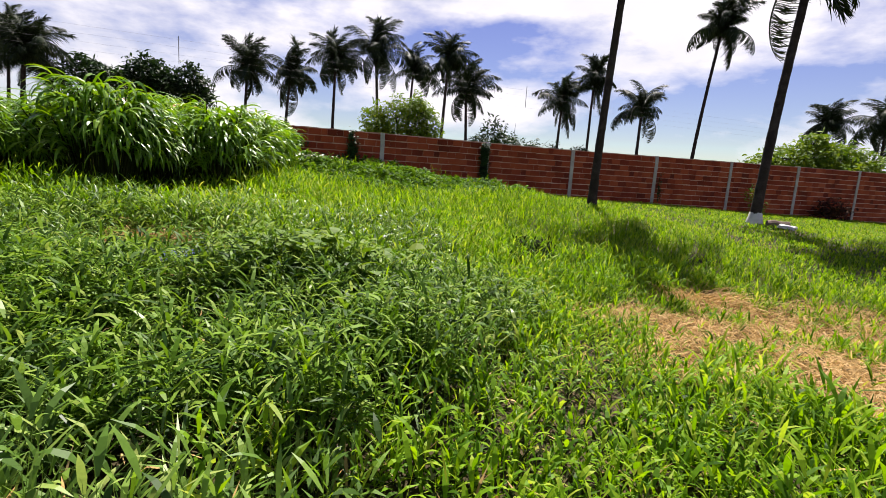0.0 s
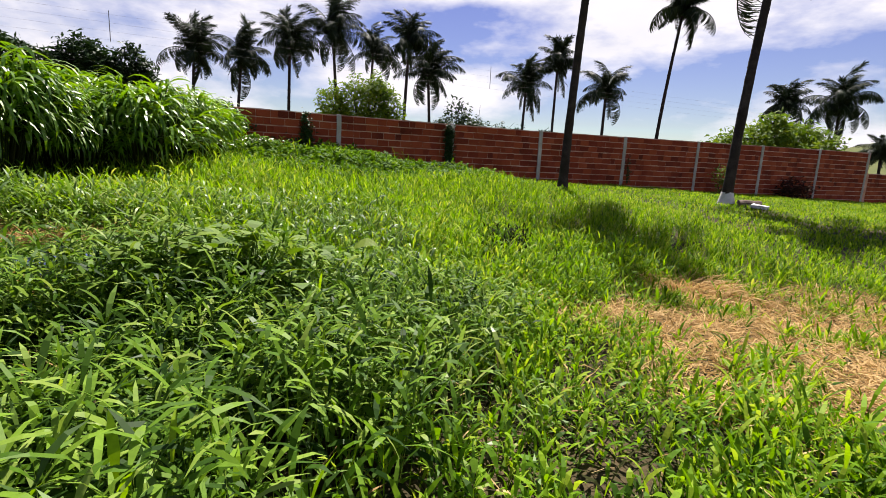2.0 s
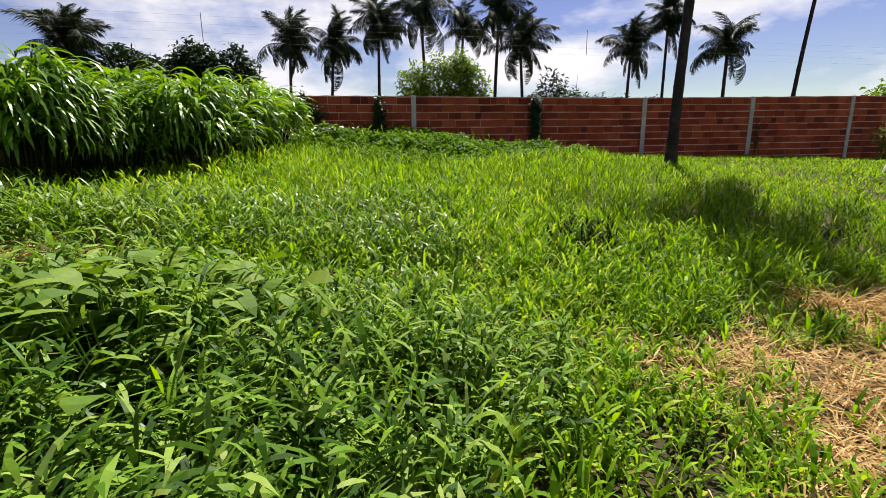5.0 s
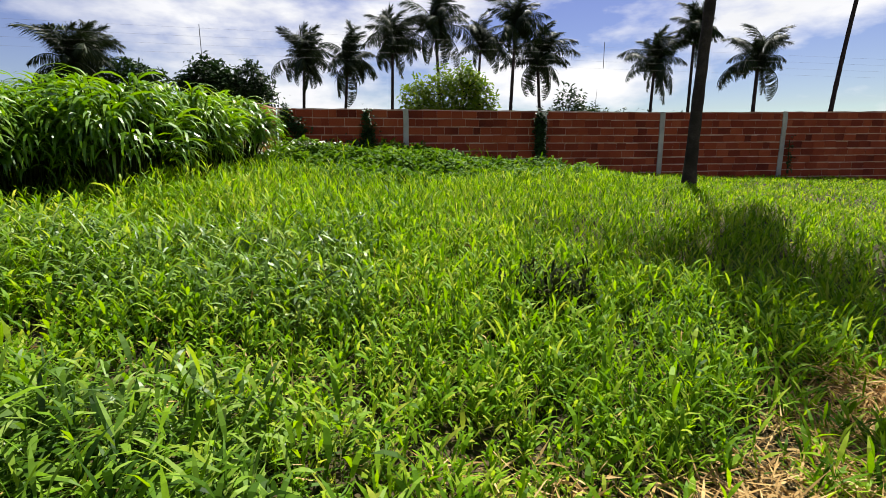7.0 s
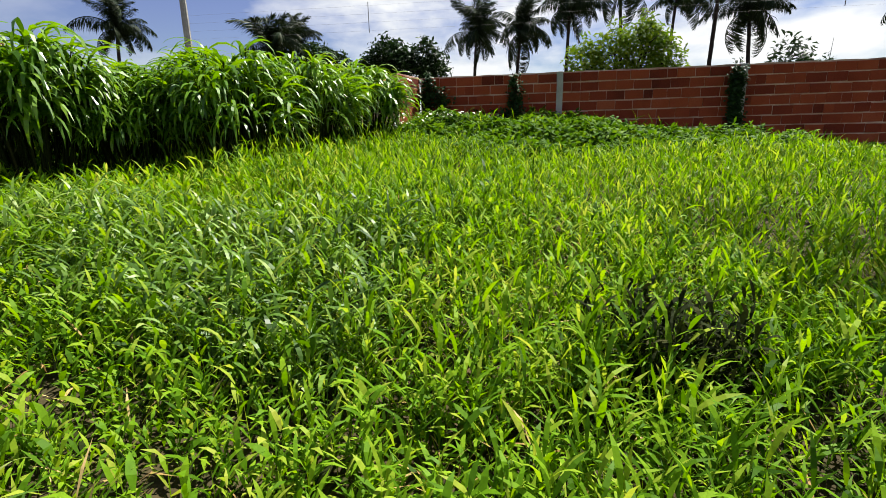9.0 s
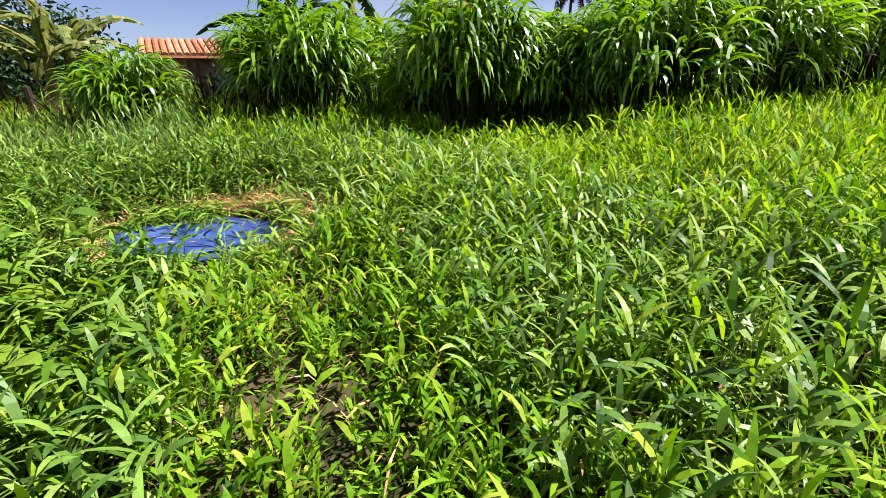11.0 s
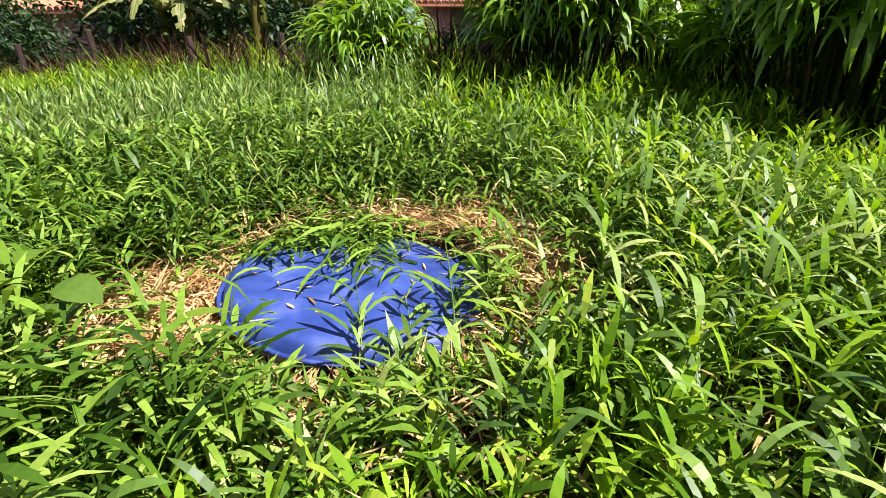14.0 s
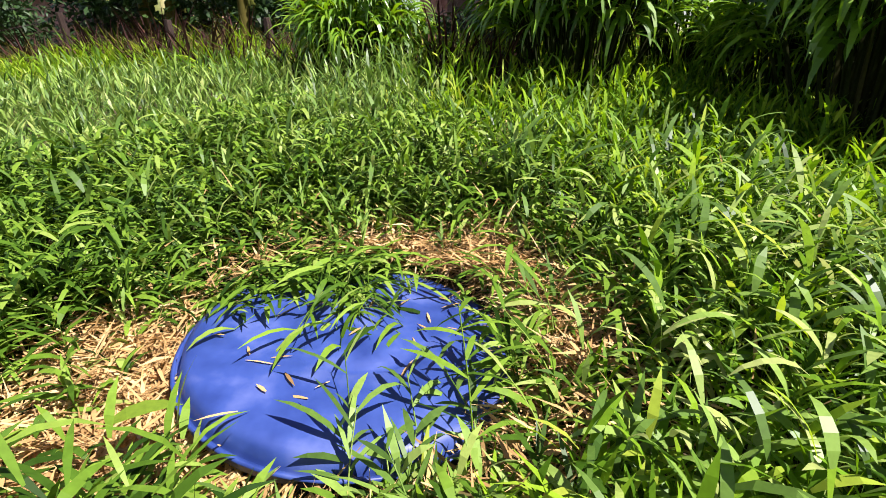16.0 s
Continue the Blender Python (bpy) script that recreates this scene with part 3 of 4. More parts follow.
leafy("mango_tree", -7.6, 32.6, 0.5, [(0, 0, 4.6, 1.1, 0.8), (1.0, 0, 4.3, 0.9, 0.7)], 0.3, 1500, MANGO, "small dark tree in the distance", "tree", 4, 0.15, "distant trees")
for k, (x, y, h) in enumerate(((16.0, 33.0, 4.8), (18.2, 34.0, 3.9), (20.6, 35.0, 3.6), (22.8, 35.5, 3.5), (25.5, 36.0, 3.6))):
    leafy("scrub_tree", x, y, 0.4, [(0, 0, h - 1.2, 0.9, 1.2), (0.9, 0, h - 2.0, 1.0, 0.9), (-0.8, 0.2, h - 2.1, 0.9, 0.8)], 0.32, 1300, MANGO, "thin scrubby tree behind the brick wall", "tree", 5 + k, 0.1, "scrub trees behind the wall")
leafy("almond_tree", 32.4, 23.3, 0.2, [(0, 0, 3.2, 1.6, 0.9), (1.6, -0.6, 3.6, 1.6, 0.9), (3.2, -1.2, 3.5, 1.5, 0.9), (-1.4, 0.6, 2.7, 1.2, 0.7), (2.4, -1.0, 2.6, 2.4, 0.9), (4.8, -1.8, 3.0, 1.2, 0.9), (1.4, -0.5, 4.4, 0.9, 0.5)], 0.34, 6500, BUSH, "broad green spreading tree behind the brick wall", "tree", 20, 0.18)
leafy("pale_tree", -20.3, 24.4, 0.5, [(0, 0, 5.4, 1.2, 1.0), (0.8, 0.3, 4.6, 1.0, 0.8), (-0.9, 0, 4.6, 1.0, 0.8)], 0.25, 1600, STRAW, "pale dry thinly leaved tree", "tree", 21, 0.12)
for k, (x, y, h, r) in enumerate(((-10.3, 3.8, 2.8, 1.4), (-11.2, 2.4, 3.3, 0.95), (-10.8, -1.7, 3.0, 1.1), (-12.6, 5.6, 2.6, 1.5), (-11.0, 7.6, 1.1, 1.2), (-13.5, 6.4, 3.2, 1.4), (-12.9, -2.2, 2.6, 1.6), (-11.5, 10.0, 1.1, 1.3), (-12.0, 12.8, 2.8, 1.5), (-14.5, 3.4, 3.8, 1.7), (-15.0, 5.4, 3.6, 1.8), (-14.8, -2.6, 2.6, 1.5), (-16.5, 13.2, 3.2, 1.6), (-15.5, 14.0, 3.4, 1.8))):
    leafy("hedge_bush", x, y, float(gz(x, y)) - 0.1, [(0, 0, h * 0.62, r, h * 0.38), (0.5, 0.6, h * 0.35, r, h * 0.35), (-0.3, -0.7, h * 0.4, r * 0.9, h * 0.35)], 0.2, 3400, MANGO, "dark dense bush behind the fence", "bush", 30 + k, 0.1, "bushes behind the fence")
leafy("wall_shrub", 25.2, 16.15, 0.0, [(0, 0, 0.75, 0.7, 0.45), (0.5, -0.1, 0.5, 0.5, 0.35), (-0.5, 0, 0.45, 0.5, 0.35)], 0.16, 900, DEAD, "reddish brown shrub against the brick wall", "shrub", 50, 0.04)
leafy("wall_shrub", 20.3, 16.4, 0.05, [(0, 0, 1.05, 0.32, 0.4), (0.2, -0.1, 0.6, 0.3, 0.3)], 0.16, 260, BUSH, "thin yellow-green shrub against the brick wall", "shrub", 51, 0.03)


# ---- banana plants ----
def banana(x, y, height, seed, count=9, mat=BANANA, label="banana plant with broad torn yellow-green leaves"):
    g = np.random.default_rng(seed + 900)
    z0 = float(gz(x, y)) - 0.05
    ob = thing("banana_plant", Matrix.Translation((x, y, z0)), label, "banana plant", "banana plants")
    s = np.linspace(0, 1, 6)[:, None]
    v, q, t = tube(s * np.array([0.1, 0.05, height * 0.6]), np.linspace(0.12, 0.07, 6), 8, 0.03)
    mesh_object("pseudostem", v, [q, t], OLIVE, ob, smooth=True)
    for k in range(count):
        P = np.array([[0.1, 0.05, height * 0.58]])
        az = np.array([2.4 * k + g.normal(0, 0.3)])
        L = np.array([g.uniform(1.4, 2.1) * height / 3])
        el, dr = g.uniform(0.35, 1.35), g.uniform(0.5, 2.1)
        # midrib
        seg = 16
        h = np.array([math.cos(az[0]), math.sin(az[0]), 0])
        a = el - dr * (np.arange(seg) + 0.5) / seg
        mid = P + np.concatenate([[[0, 0, 0]], np.cumsum(L[0] / seg * (np.cos(a)[:, None] * h + np.sin(a)[:, None] * np.array([0, 0, 1])), 0)])
        pieces = [tube(mid, np.linspace(0.03, 0.006, seg + 1), 5)]
        m = 30
        f = np.linspace(0.1, 1.0, m)
        Pm = np.stack([np.interp(f, np.linspace(0, 1, seg + 1), mid[:, i]) for i in range(3)], -1)
        w = 0.165 * height / 3 * np.sin(np.pi * np.clip(f * 0.97, 0.06, 0.985)) ** 0.45
        sidev = np.array([-math.sin(az[0]), math.cos(az[0]), 0])
        for side in (1, -1):
            k0 = 0
            while k0 < m - 1:
                k1 = min(m - 1, k0 + int(g.integers(1, 5)))
                rows2, hang = np.arange(k0, k1 + 1), g.normal(0, 0.55)
                wob = w[rows2] * g.uniform(0.8, 1.1, len(rows2)) * g.uniform(0.6, 1.1)
                half = Pm[rows2] + side * 0.5 * wob[:, None] * sidev + np.array([0, 0, 1.0]) * (0.12 * wob)[:, None]
                edge = Pm[rows2] + side * wob[:, None] * sidev * (1 - 0.2 * abs(hang)) + np.array([0, 0, 1.0]) * ((-0.05 - 0.6 * abs(hang)) * wob)[:, None]
                n2 = len(rows2)
                idx = np.arange(n2 - 1)[:, None]
                quads2 = np.concatenate([idx + np.array([[0, 1, n2 + 1, n2]]), n2 + idx + np.array([[0, 1, n2 + 1, n2]])])
                pieces.append((np.concatenate([Pm[rows2], half, edge]), quads2, np.zeros((0, 3), int)))
                k0 = k1
        v, q, t = joined(pieces)
        mesh_object("leaf", v, [q, t], mat, ob)
    return ob


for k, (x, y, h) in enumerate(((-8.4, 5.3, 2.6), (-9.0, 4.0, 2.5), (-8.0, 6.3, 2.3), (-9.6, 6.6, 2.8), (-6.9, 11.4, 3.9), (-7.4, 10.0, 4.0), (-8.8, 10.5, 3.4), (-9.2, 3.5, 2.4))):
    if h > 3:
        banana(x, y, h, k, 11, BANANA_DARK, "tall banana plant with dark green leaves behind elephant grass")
    else:
        banana(x, y, h, k, 11)


# ---- fence and withered reeds ----
def fence_post(x, y, h, tilt):
    z = float(gz(x, y))
    v, q, t = tube(np.array([[0, 0, -0.25], [0.01, 0, h * 0.3], [0, 0.015, h * 0.7], [0.02, 0.01, h]]), (0.055, 0.05, 0.052, 0.045), 7, 0.06)
    ob = mesh_object("fence_post", v, [q, t], DARK_WOOD)
    ob.matrix_basis = pose(x, y, z, tilt, tilt * 0.6, 0)
    tagged(ob, "dark weathered wooden fence post among dry reeds", "fence post", "fence posts")


for k, (x, y) in enumerate(((-7.65, 2.95), (-6.7, 4.65), (-5.9, 6.1), (-8.5, 1.4), (-9.3, -0.1))):
    fence_post(x, y, (0.95, 0.8, 0.8, 0.9, 0.9)[k], (1, -2, 2, 1, -1)[k])


def tuft(name, x, y, n, height, spread, mat, label, category, group, seed, width=0.012, arch=(0.2, 0.9)):
    g = np.random.default_rng(seed + 1500)
    P = np.stack([g.normal(0, spread, n), g.normal(0, spread, n), np.full(n, -0.03)], -1)
    V, q, t = blades(P, np.arctan2(P[:, 1], P[:, 0]) + g.normal(0, 0.8, n), height * g.uniform(0.5, 1.1, n), width * g.uniform(0.6, 1.3, n), g.uniform(1.15, 1.55, n), g.uniform(*arch, n), 4, 0.1, 0.6)
    ob = mesh_object(name, V, [q, t], mat)
    ob.matrix_basis = Matrix.Translation((x, y, float(gz(x, y))))
    return tagged(ob, label, category, group)


for k, (x, y, h) in enumerate(((-7.3, 3.5, 1.0), (-6.6, 4.4, 1.0), (-6.2, 5.2, 1.1), (-7.9, 2.3, 1.0), (-5.6, 5.9, 0.9), (-5.4, 6.6, 1.0), (-7.4, 4.4, 1.2), (-8.4, 3.1, 1.2), (-6.9, 5.5, 1.2), (-4.35, 8.1, 1.25), (-4.05, 8.45, 1.1), (-8.9, 1.9, 1.2), (-7.0, 6.6, 1.3), (-8.2, 4.0, 1.3))):
    tuft("dry_reed_tuft", x, y, 60, h * 0.9, 0.09, DEAD, "withered brown reed tuft beside the fence", "reed tuft", "withered reed tufts", k, 0.03, (0.1, 1.0))


for k, (x, y, h) in enumerate(((-7.1, 3.9, 0.8), (-6.4, 4.9, 0.85), (-6.0, 5.6, 0.8), (-7.6, 3.1, 0.8), (-8.1, 3.4, 0.9), (-5.7, 6.3, 0.9), (-6.8, 6.0, 1.0), (-7.7, 5.0, 1.0), (-5.2, 7.7, 1.2), (-4.9, 8.3, 1.1))):
    tuft("green_grass_tuft", x, y, 130, h, 0.2, GRASS, "green grass tuft among withered reeds", "grass tuft", "green tufts along the fence", 40 + k, 0.022, (0.5, 1.9))


# ---- creepers on the walls ----
def creeper(name, spots, seed, label, mat=MANGO, y0=17.76, leaf=0.11):
    """Leaves hanging on the wall's south face. spots: (x, z, half width, half height, leaves)."""
    g = np.random.default_rng(seed + 2000)
    pieces = []
    for x, z, a, b, n in spots:
        P = np.stack([x + a * g.normal(0, 0.5, n), y0 - 0.02 - 0.13 * g.random(n), z + b * g.normal(0, 0.5, n)], -1)
        pieces.append(blades(P, -1.57 + g.normal(0, 0.8, n), leaf * g.uniform(0.6, 1.2, n), leaf * g.uniform(0.5, 0.8, n), g.normal(0.1, 0.4, n), g.uniform(0.6, 1.4, n), 2, 0.05, 0.4))
        s = np.linspace(0, 1, 8)[:, None]
        pieces.append(tube(np.concatenate([x + a * 0.2 * np.sin(5 * s), y0 - 0.04 + 0 * s, z - b + 2 * b * s], 1), np.full(8, 0.012), 5))
    v, q, t = joined(pieces)
    ob = mesh_object(name, v, [q, t], mat)
    return tagged(ob, label, "creeper", "creepers on the wall")


creeper("wall_creeper", [(8.02, 1.95, 0.14, 0.42, 800), (8.03, 1.25, 0.15, 0.5, 800), (8.2, 0.9, 0.25, 0.2, 200)], 1, "dark creeper climbing a concrete post of the wall")
creeper("wall_creeper", [(3.3, 1.75, 0.18, 0.5, 420), (3.1, 1.35, 0.4, 0.28, 420), (2.3, 1.3, 0.45, 0.25, 380), (3.25, 2.25, 0.1, 0.15, 60)], 2, "dark creeper hanging on the brick wall")
creeper("wall_creeper", [(1.25, 2.1, 0.2, 0.4, 300), (1.5, 1.9, 0.3, 0.25, 260), (1.15, 1.6, 0.12, 0.4, 160)], 3, "dark creeper in the corner of the brick walls")
creeper("wall_creeper", [(15.9, 1.1, 0.1, 0.5, 60)], 4, "sparse creeper on a concrete post", y0=17.36)


def flower_patch(x, y, n, seed):
    g = np.random.default_rng(seed + 2500)
    z = float(gz(x, y))
    ob = thing("white_flowering_weed", Matrix.Translation((x, y, z)), "low weed with white flowers by the brick wall", "weed")
    P = np.stack([g.normal(0, 0.32, n), g.normal(0, 0.2, n), g.uniform(0.05, 0.34, n)], -1)
    v, q, t = blades(P, g.random(n) * 6.28, g.uniform(0.08, 0.16, n), g.uniform(0.06, 0.1, n), g.uniform(-0.1, 0.7, n), g.uniform(0.3, 1.0, n), 2, 0.1, 0.3)
    mesh_object("leaves", v, [q, t], CREEPER, ob)
    m = n // 3
    P = np.stack([g.normal(0, 0.34, m), g.normal(-0.05, 0.2, m), g.uniform(0.3, 0.42, m)], -1)
    v, q, t = blades(P, g.random(m) * 6.28, g.uniform(0.06, 0.11, m), g.uniform(0.05, 0.08, m), g.uniform(-0.1, 0.9, m), g.uniform(0.3, 1.0, m), 2, 0.1, 0.3)
    tagged(mesh_object("petals", v, [q, t], PETAL, ob, "pale white petals"), kind="stuff")


flower_patch(1.75, 16.6, 260, 1)
flower_patch(1.05, 15.9, 60, 2)

# ---- the water tank lid ----
LID = (-0.58, 7.14)
LID_R = 0.585


def tank_lid():
    z = 0.232
    ob = thing("water_tank_lid", Matrix.Translation((LID[0], LID[1], z)) @ Matrix.Rotation(-0.10, 4, "X") @ Matrix.Scale(1.05, 4), "round blue plastic water tank lid lying in grass", "tank lid")
    prof = [(0.0, 0.105), (0.10, 0.104), (0.20, 0.098), (0.215, 0.090), (0.235, 0.090), (0.25, 0.098), (0.40, 0.088), (0.485, 0.082), (0.51, 0.078), (0.53, 0.066), (0.537, 0.03), (0.545, 0.0), (0.553, 0.0), (0.548, 0.035), (0.56, 0.032), (0.56, 0.026)]
    bm = bmesh.new()
    n = 72
    rings = []
    for r, h in prof:
        if r == 0:
            rings.append([bm.verts.new((0, 0, h))])
            continue
        ring = []
        for k in range(n):
            a = 2 * math.pi * k / n
            rib = 0.007 * max(0.0, math.cos(6 * a)) ** 12 if 0.26 < r < 0.5 else 0.0
            ring.append(bm.verts.new((r * math.cos(a), r * math.sin(a), h + rib + 0.006 * math.sin(2 * a + 0.4) * r / 0.56)))
        rings.append(ring)
    for k in range(n):
        bm.faces.new((rings[0][0], rings[1][k], rings[1][(k + 1) % n]))
    for p, q in zip(rings[1:], rings[2:]):
        for k in range(n):
            bm.faces.new((p[k], q[k], q[(k + 1) % n], p[(k + 1) % n]))
    bmesh.ops.recalc_face_normals(bm, faces=bm.faces)
    part("cover", bm, BLUE, ob, smooth=True)
    # tank neck under the lid
    v, q, t = tube(np.array([[0, 0, -0.3], [0, 0, -0.1], [0, 0, 0.06]]), (0.5, 0.5, 0.5), 40)
    mesh_object("neck", v, [q], BLUE, ob)


tank_lid()

# ---- things at the foot of the leaning palm ----
px, py = PALM_B
pz = float(gz(px, py))


def foot_things():
    v, q, t = tube(np.array([[0, 0, -0.05], [0.01, 0, 0.15], [0.035, 0.01, 0.36], [0.05, 0.01, 0.46]]), (0.26, 0.235, 0.2, 0.178), 14, 0.03)
    ob = mesh_object("limewash_band", v, [q], LIME, smooth=True)
    ob.matrix_basis = Matrix.Translation((px, py, pz))
    tagged(ob, "flaking white limewash round a palm foot", "limewash")
    v, q, t = tube(np.array([[-0.3, 0, 0], [-0.1, 0.01, 0.01], [0.12, 0, 0], [0.3, 0, 0.01]]), (0.14, 0.145, 0.14, 0.13), 12, 0.03)
    ob = mesh_object("cut_log", v, [q, t], WOOD)
    ob.matrix_basis = pose(px + 0.32, py - 0.55, pz + 0.13, 0, 0, -40)
    tagged(ob, "sawn palm log lying beside a palm foot", "log")
    bm = bmesh.new()
    box(bm, -0.32, 0.32, -0.2, 0.2, 0, 0.09, 0.02)
    bmesh.ops.subdivide_edges(bm, edges=bm.edges, cuts=2)
    for p in bm.verts:
        p.co += 0.025 * noise.noise_vector(p.co * 5)
    ob = part("stone_slab", bm, LIME, None)
    ob.matrix_basis = pose(px - 0.15, py - 1.15, pz + 0.1, 8, 0, 25)
    tagged(ob, "pale flat stone slab lying in the grass", "stone")


foot_things()


# ---- houses, pole and wires ----
def house(x, y, yaw, w, d, h, rise, wall_mat, label, seed):
    z = float(gz(x, y)) - 0.2
    ob = thing("house", Matrix.Translation((x, y, z)) @ Matrix.Rotation(yaw, 4, "Z"), label, "house", "houses")
    bm = bmesh.new()
    box(bm, -w / 2, w / 2, -d / 2, d / 2, 0, h)
    part("wall", bm, wall_mat, ob)
    over = 0.5
    bm = bmesh.new()
    ridge = [(-(d / 2 + over), h), (0, h + rise), (d / 2 + over, h), (d / 2 + over, h - 0.08), (0, h + rise - 0.08), (-(d / 2 + over), h - 0.08)]
    ends = [[bm.verts.new((sx * (w / 2 + over), yy, zz)) for yy, zz in ridge] for sx in (-1, 1)]
    for k in range(6):
        bm.faces.new((ends[0][k], ends[0][(k + 1) % 6], ends[1][(k + 1) % 6], ends[1][k]))
    bm.faces.new(ends[0])
    bm.faces.new(ends[1][::-1])
    bmesh.ops.recalc_face_normals(bm, faces=bm.faces)
    roof = part("roof", bm, TILE, ob, "terracotta barrel tile roof")
    slope, ang = math.hypot(d / 2 + over, rise), math.atan2(rise, d / 2 + over)
    v, q, t = tube(np.array([[0, -slope / 2, 0], [0, 0, 0.01], [0, slope / 2, 0]]), (0.11, 0.11, 0.11), 8)
    data = None
    for side in (1, -1):
        for k in range(int((w + 2 * over) / 0.24)):
            if data is None:
                row = mesh_object("roof_tile", v, [q, t], TILE, roof)
                data = row.data
            else:
                row = new("roof_tile", data)
                row.parent = roof
            row.matrix_basis = Matrix.Translation((-w / 2 - over + 0.12 + k * 0.24, side * -(d / 2 + over) / 2, h + rise / 2 + 0.02)) @ Matrix.Rotation(side * ang, 4, "X")
    for k in range(2):
        xx = -w / 4 + k * w / 2
        bm = bmesh.new()
        box(bm, xx - 0.5, xx + 0.5, -d / 2 - 0.03, -d / 2 + 0.05, 1.0, 2.0, 0.01)
        part("window", bm, WOOD, ob, "dark wooden window shutter")
    # gables
    bm = bmesh.new()
    for sx in (-1, 1):
        vs = [bm.verts.new((sx * (w / 2 - 0.01), yy, zz)) for yy, zz in ((-d / 2, h), (d / 2, h), (0, h + rise * 0.93))]
        f = bm.faces.new(vs)
        r = bmesh.ops.extrude_face_region(bm, geom=[f])
        for g in r["geom"]:
            if isinstance(g, bmesh.types.BMVert):
                g.co.x -= sx * 0.15
    bmesh.ops.recalc_face_normals(bm, faces=bm.faces)
    part("gable", bm, wall_mat, ob)


house(-19.0, -1.0, 1.25, 6, 5, 2.2, 0.9, PINK, "low pink house with a terracotta roof", 1)
house(-21.0, 12.6, 1.45, 6, 5, 2.1, 0.8, MORTAR, "low house with a red tile roof among bushes", 2)
house(-4.4, 32.0, 0.0, 3.4, 5, 2.0, 0.8, MORTAR, "house with a terracotta roof behind tall grass", 3)


def utility_pole(x, y, top):
    z = float(gz(x, y)) - 0.3
    ob = thing("utility_pole", Matrix.Translation((x, y, z)), "concrete utility pole with a street lamp and crossarm", "utility pole")
    v, q, t = tube(np.array([[0, 0, 0], [0, 0, top * 0.5], [0, 0, top]]), (0.17, 0.14, 0.1), 10)
    mesh_object("shaft", v, [q, t], CONCRETE, ob)
    bm = bmesh.new()
    for zz in (top - 0.35, top - 1.1):
        box(bm, -0.7, 0.7, -0.05, 0.05, zz - 0.05, zz + 0.05, 0.01)
    part("crossarm", bm, WOOD, ob)
    v, q, t = tube(np.array([[0, 0, 5.6], [-0.5, -0.1, 5.9], [-1.0, -0.2, 6.15], [-1.25, -0.25, 6.1]]), (0.03, 0.03, 0.025, 0.025), 6)
    arm = mesh_object("lamp_arm", v, [q, t], METAL, ob)
    bm = bmesh.new()
    box(bm, -1.65, -1.2, -0.33, -0.17, 6.0, 6.14, 0.04)
    lamp = part("lamp_head", bm, METAL, arm)


utility_pole(-10.1, 25.4, 9.0)


def power_line():
    ob = thing("power_line", Matrix.Translation((0, 25.9, 0)), "thin overhead wires with upright spacers", "power line")
    for k, z in enumerate((5.05, 5.35, 5.65, 5.95)):
        xs = np.linspace(-10.1, 62, 40)
        sag = -0.15 * np.sin(np.pi * (xs + 10.1) / 72.1)
        v, q, t = tube(np.stack([xs, -0.45 + 0.012 * (xs + 10.1), z + sag], -1), np.full(40, 0.002), 4)
        mesh_object("wire", v, [q, t], METAL, ob)
    for x in (-2.48, 14.25):
        v, q, t = tube(np.array([[x, -0.35 + 0.012 * (x + 10), 4.95], [x, -0.35 + 0.012 * (x + 10), 5.5], [x, -0.35 + 0.012 * (x + 10), 6.05]]), (0.014, 0.014, 0.014), 6)
        mesh_object("spacer", v, [q, t], METAL, ob)


power_line()


def hill():
    n, m = 60, 16
    vs, qs = [], []
    for i in range(n + 1):
        for j in range(m + 1):
            u, w = i / n, j / m
            x, y = 95 + 220 * u, -60 + 220 * w
            z = -1 + 24 * math.exp(-((x - 215) / 70) ** 2 - ((y - 45) / 62) ** 2) + 1.2 * noise.noise(Vector((x * 0.03, y * 0.03, 0)))
            vs.append((x, y, z))
    for i in range(n):
        for j in range(m):
            o = i * (m + 1) + j
            qs.append((o, o + m + 1, o + m + 2, o + 1))
    ob = mesh_object("backdrop_hill", vs, [np.array(qs)], HILLSIDE, smooth=True)
    tagged(ob, "smooth grassy hill in the distance", "hill", kind="structure")


hill()

# ---- grass, weeds and straw ----
TRAIL = np.array([(0.1, 1.5), (0.6, 2.2), (1.8, 3.6), (2.9, 4.7), (3.5, 6.0), (2.4, 6.9), (0.95, 7.2)])


def trail_distance(x, y):
    best = np.full(np.shape(x), 1e9)
    for (ax, ay), (bx, by) in zip(TRAIL, TRAIL[1:]):
        dx, dy = bx - ax, by - ay
        s = np.clip(((x - ax) * dx + (y - ay) * dy) / (dx * dx + dy * dy), 0, 1)
        best = np.minimum(best, np.hypot(x - ax - s * dx, y - ay - s * dy))
    return best


def wave(x, y, f, p):
    return 0.5 + 0.25 * np.sin(f * x + 1.3 * np.sin(0.7 * f * y + p)) + 0.25 * np.sin(1.3 * f * y + 1.7 * np.sin(0.6 * f * x + 2 * p))


def dryness(x, y):
    d = np.hypot((x - 5.7) / 2.75, (y - 4.3) / 2.5) + 0.35 * (wave(x, y, 2.2, 1.0) - 0.5)
    return np.clip((1.12 - d) / 0.25, 0, 1)


def weediness(x, y):
    d = np.hypot((x - 0.65) / 2.3, (y - 5.1) / 2.0) + 0.4 * (wave(x, y, 1.6, 0.4) - 0.5)
    return np.clip((1.05 - d) / 0.3, 0, 1) * np.clip((trail_distance(x, y) - 0.4) / 0.5, 0, 1)


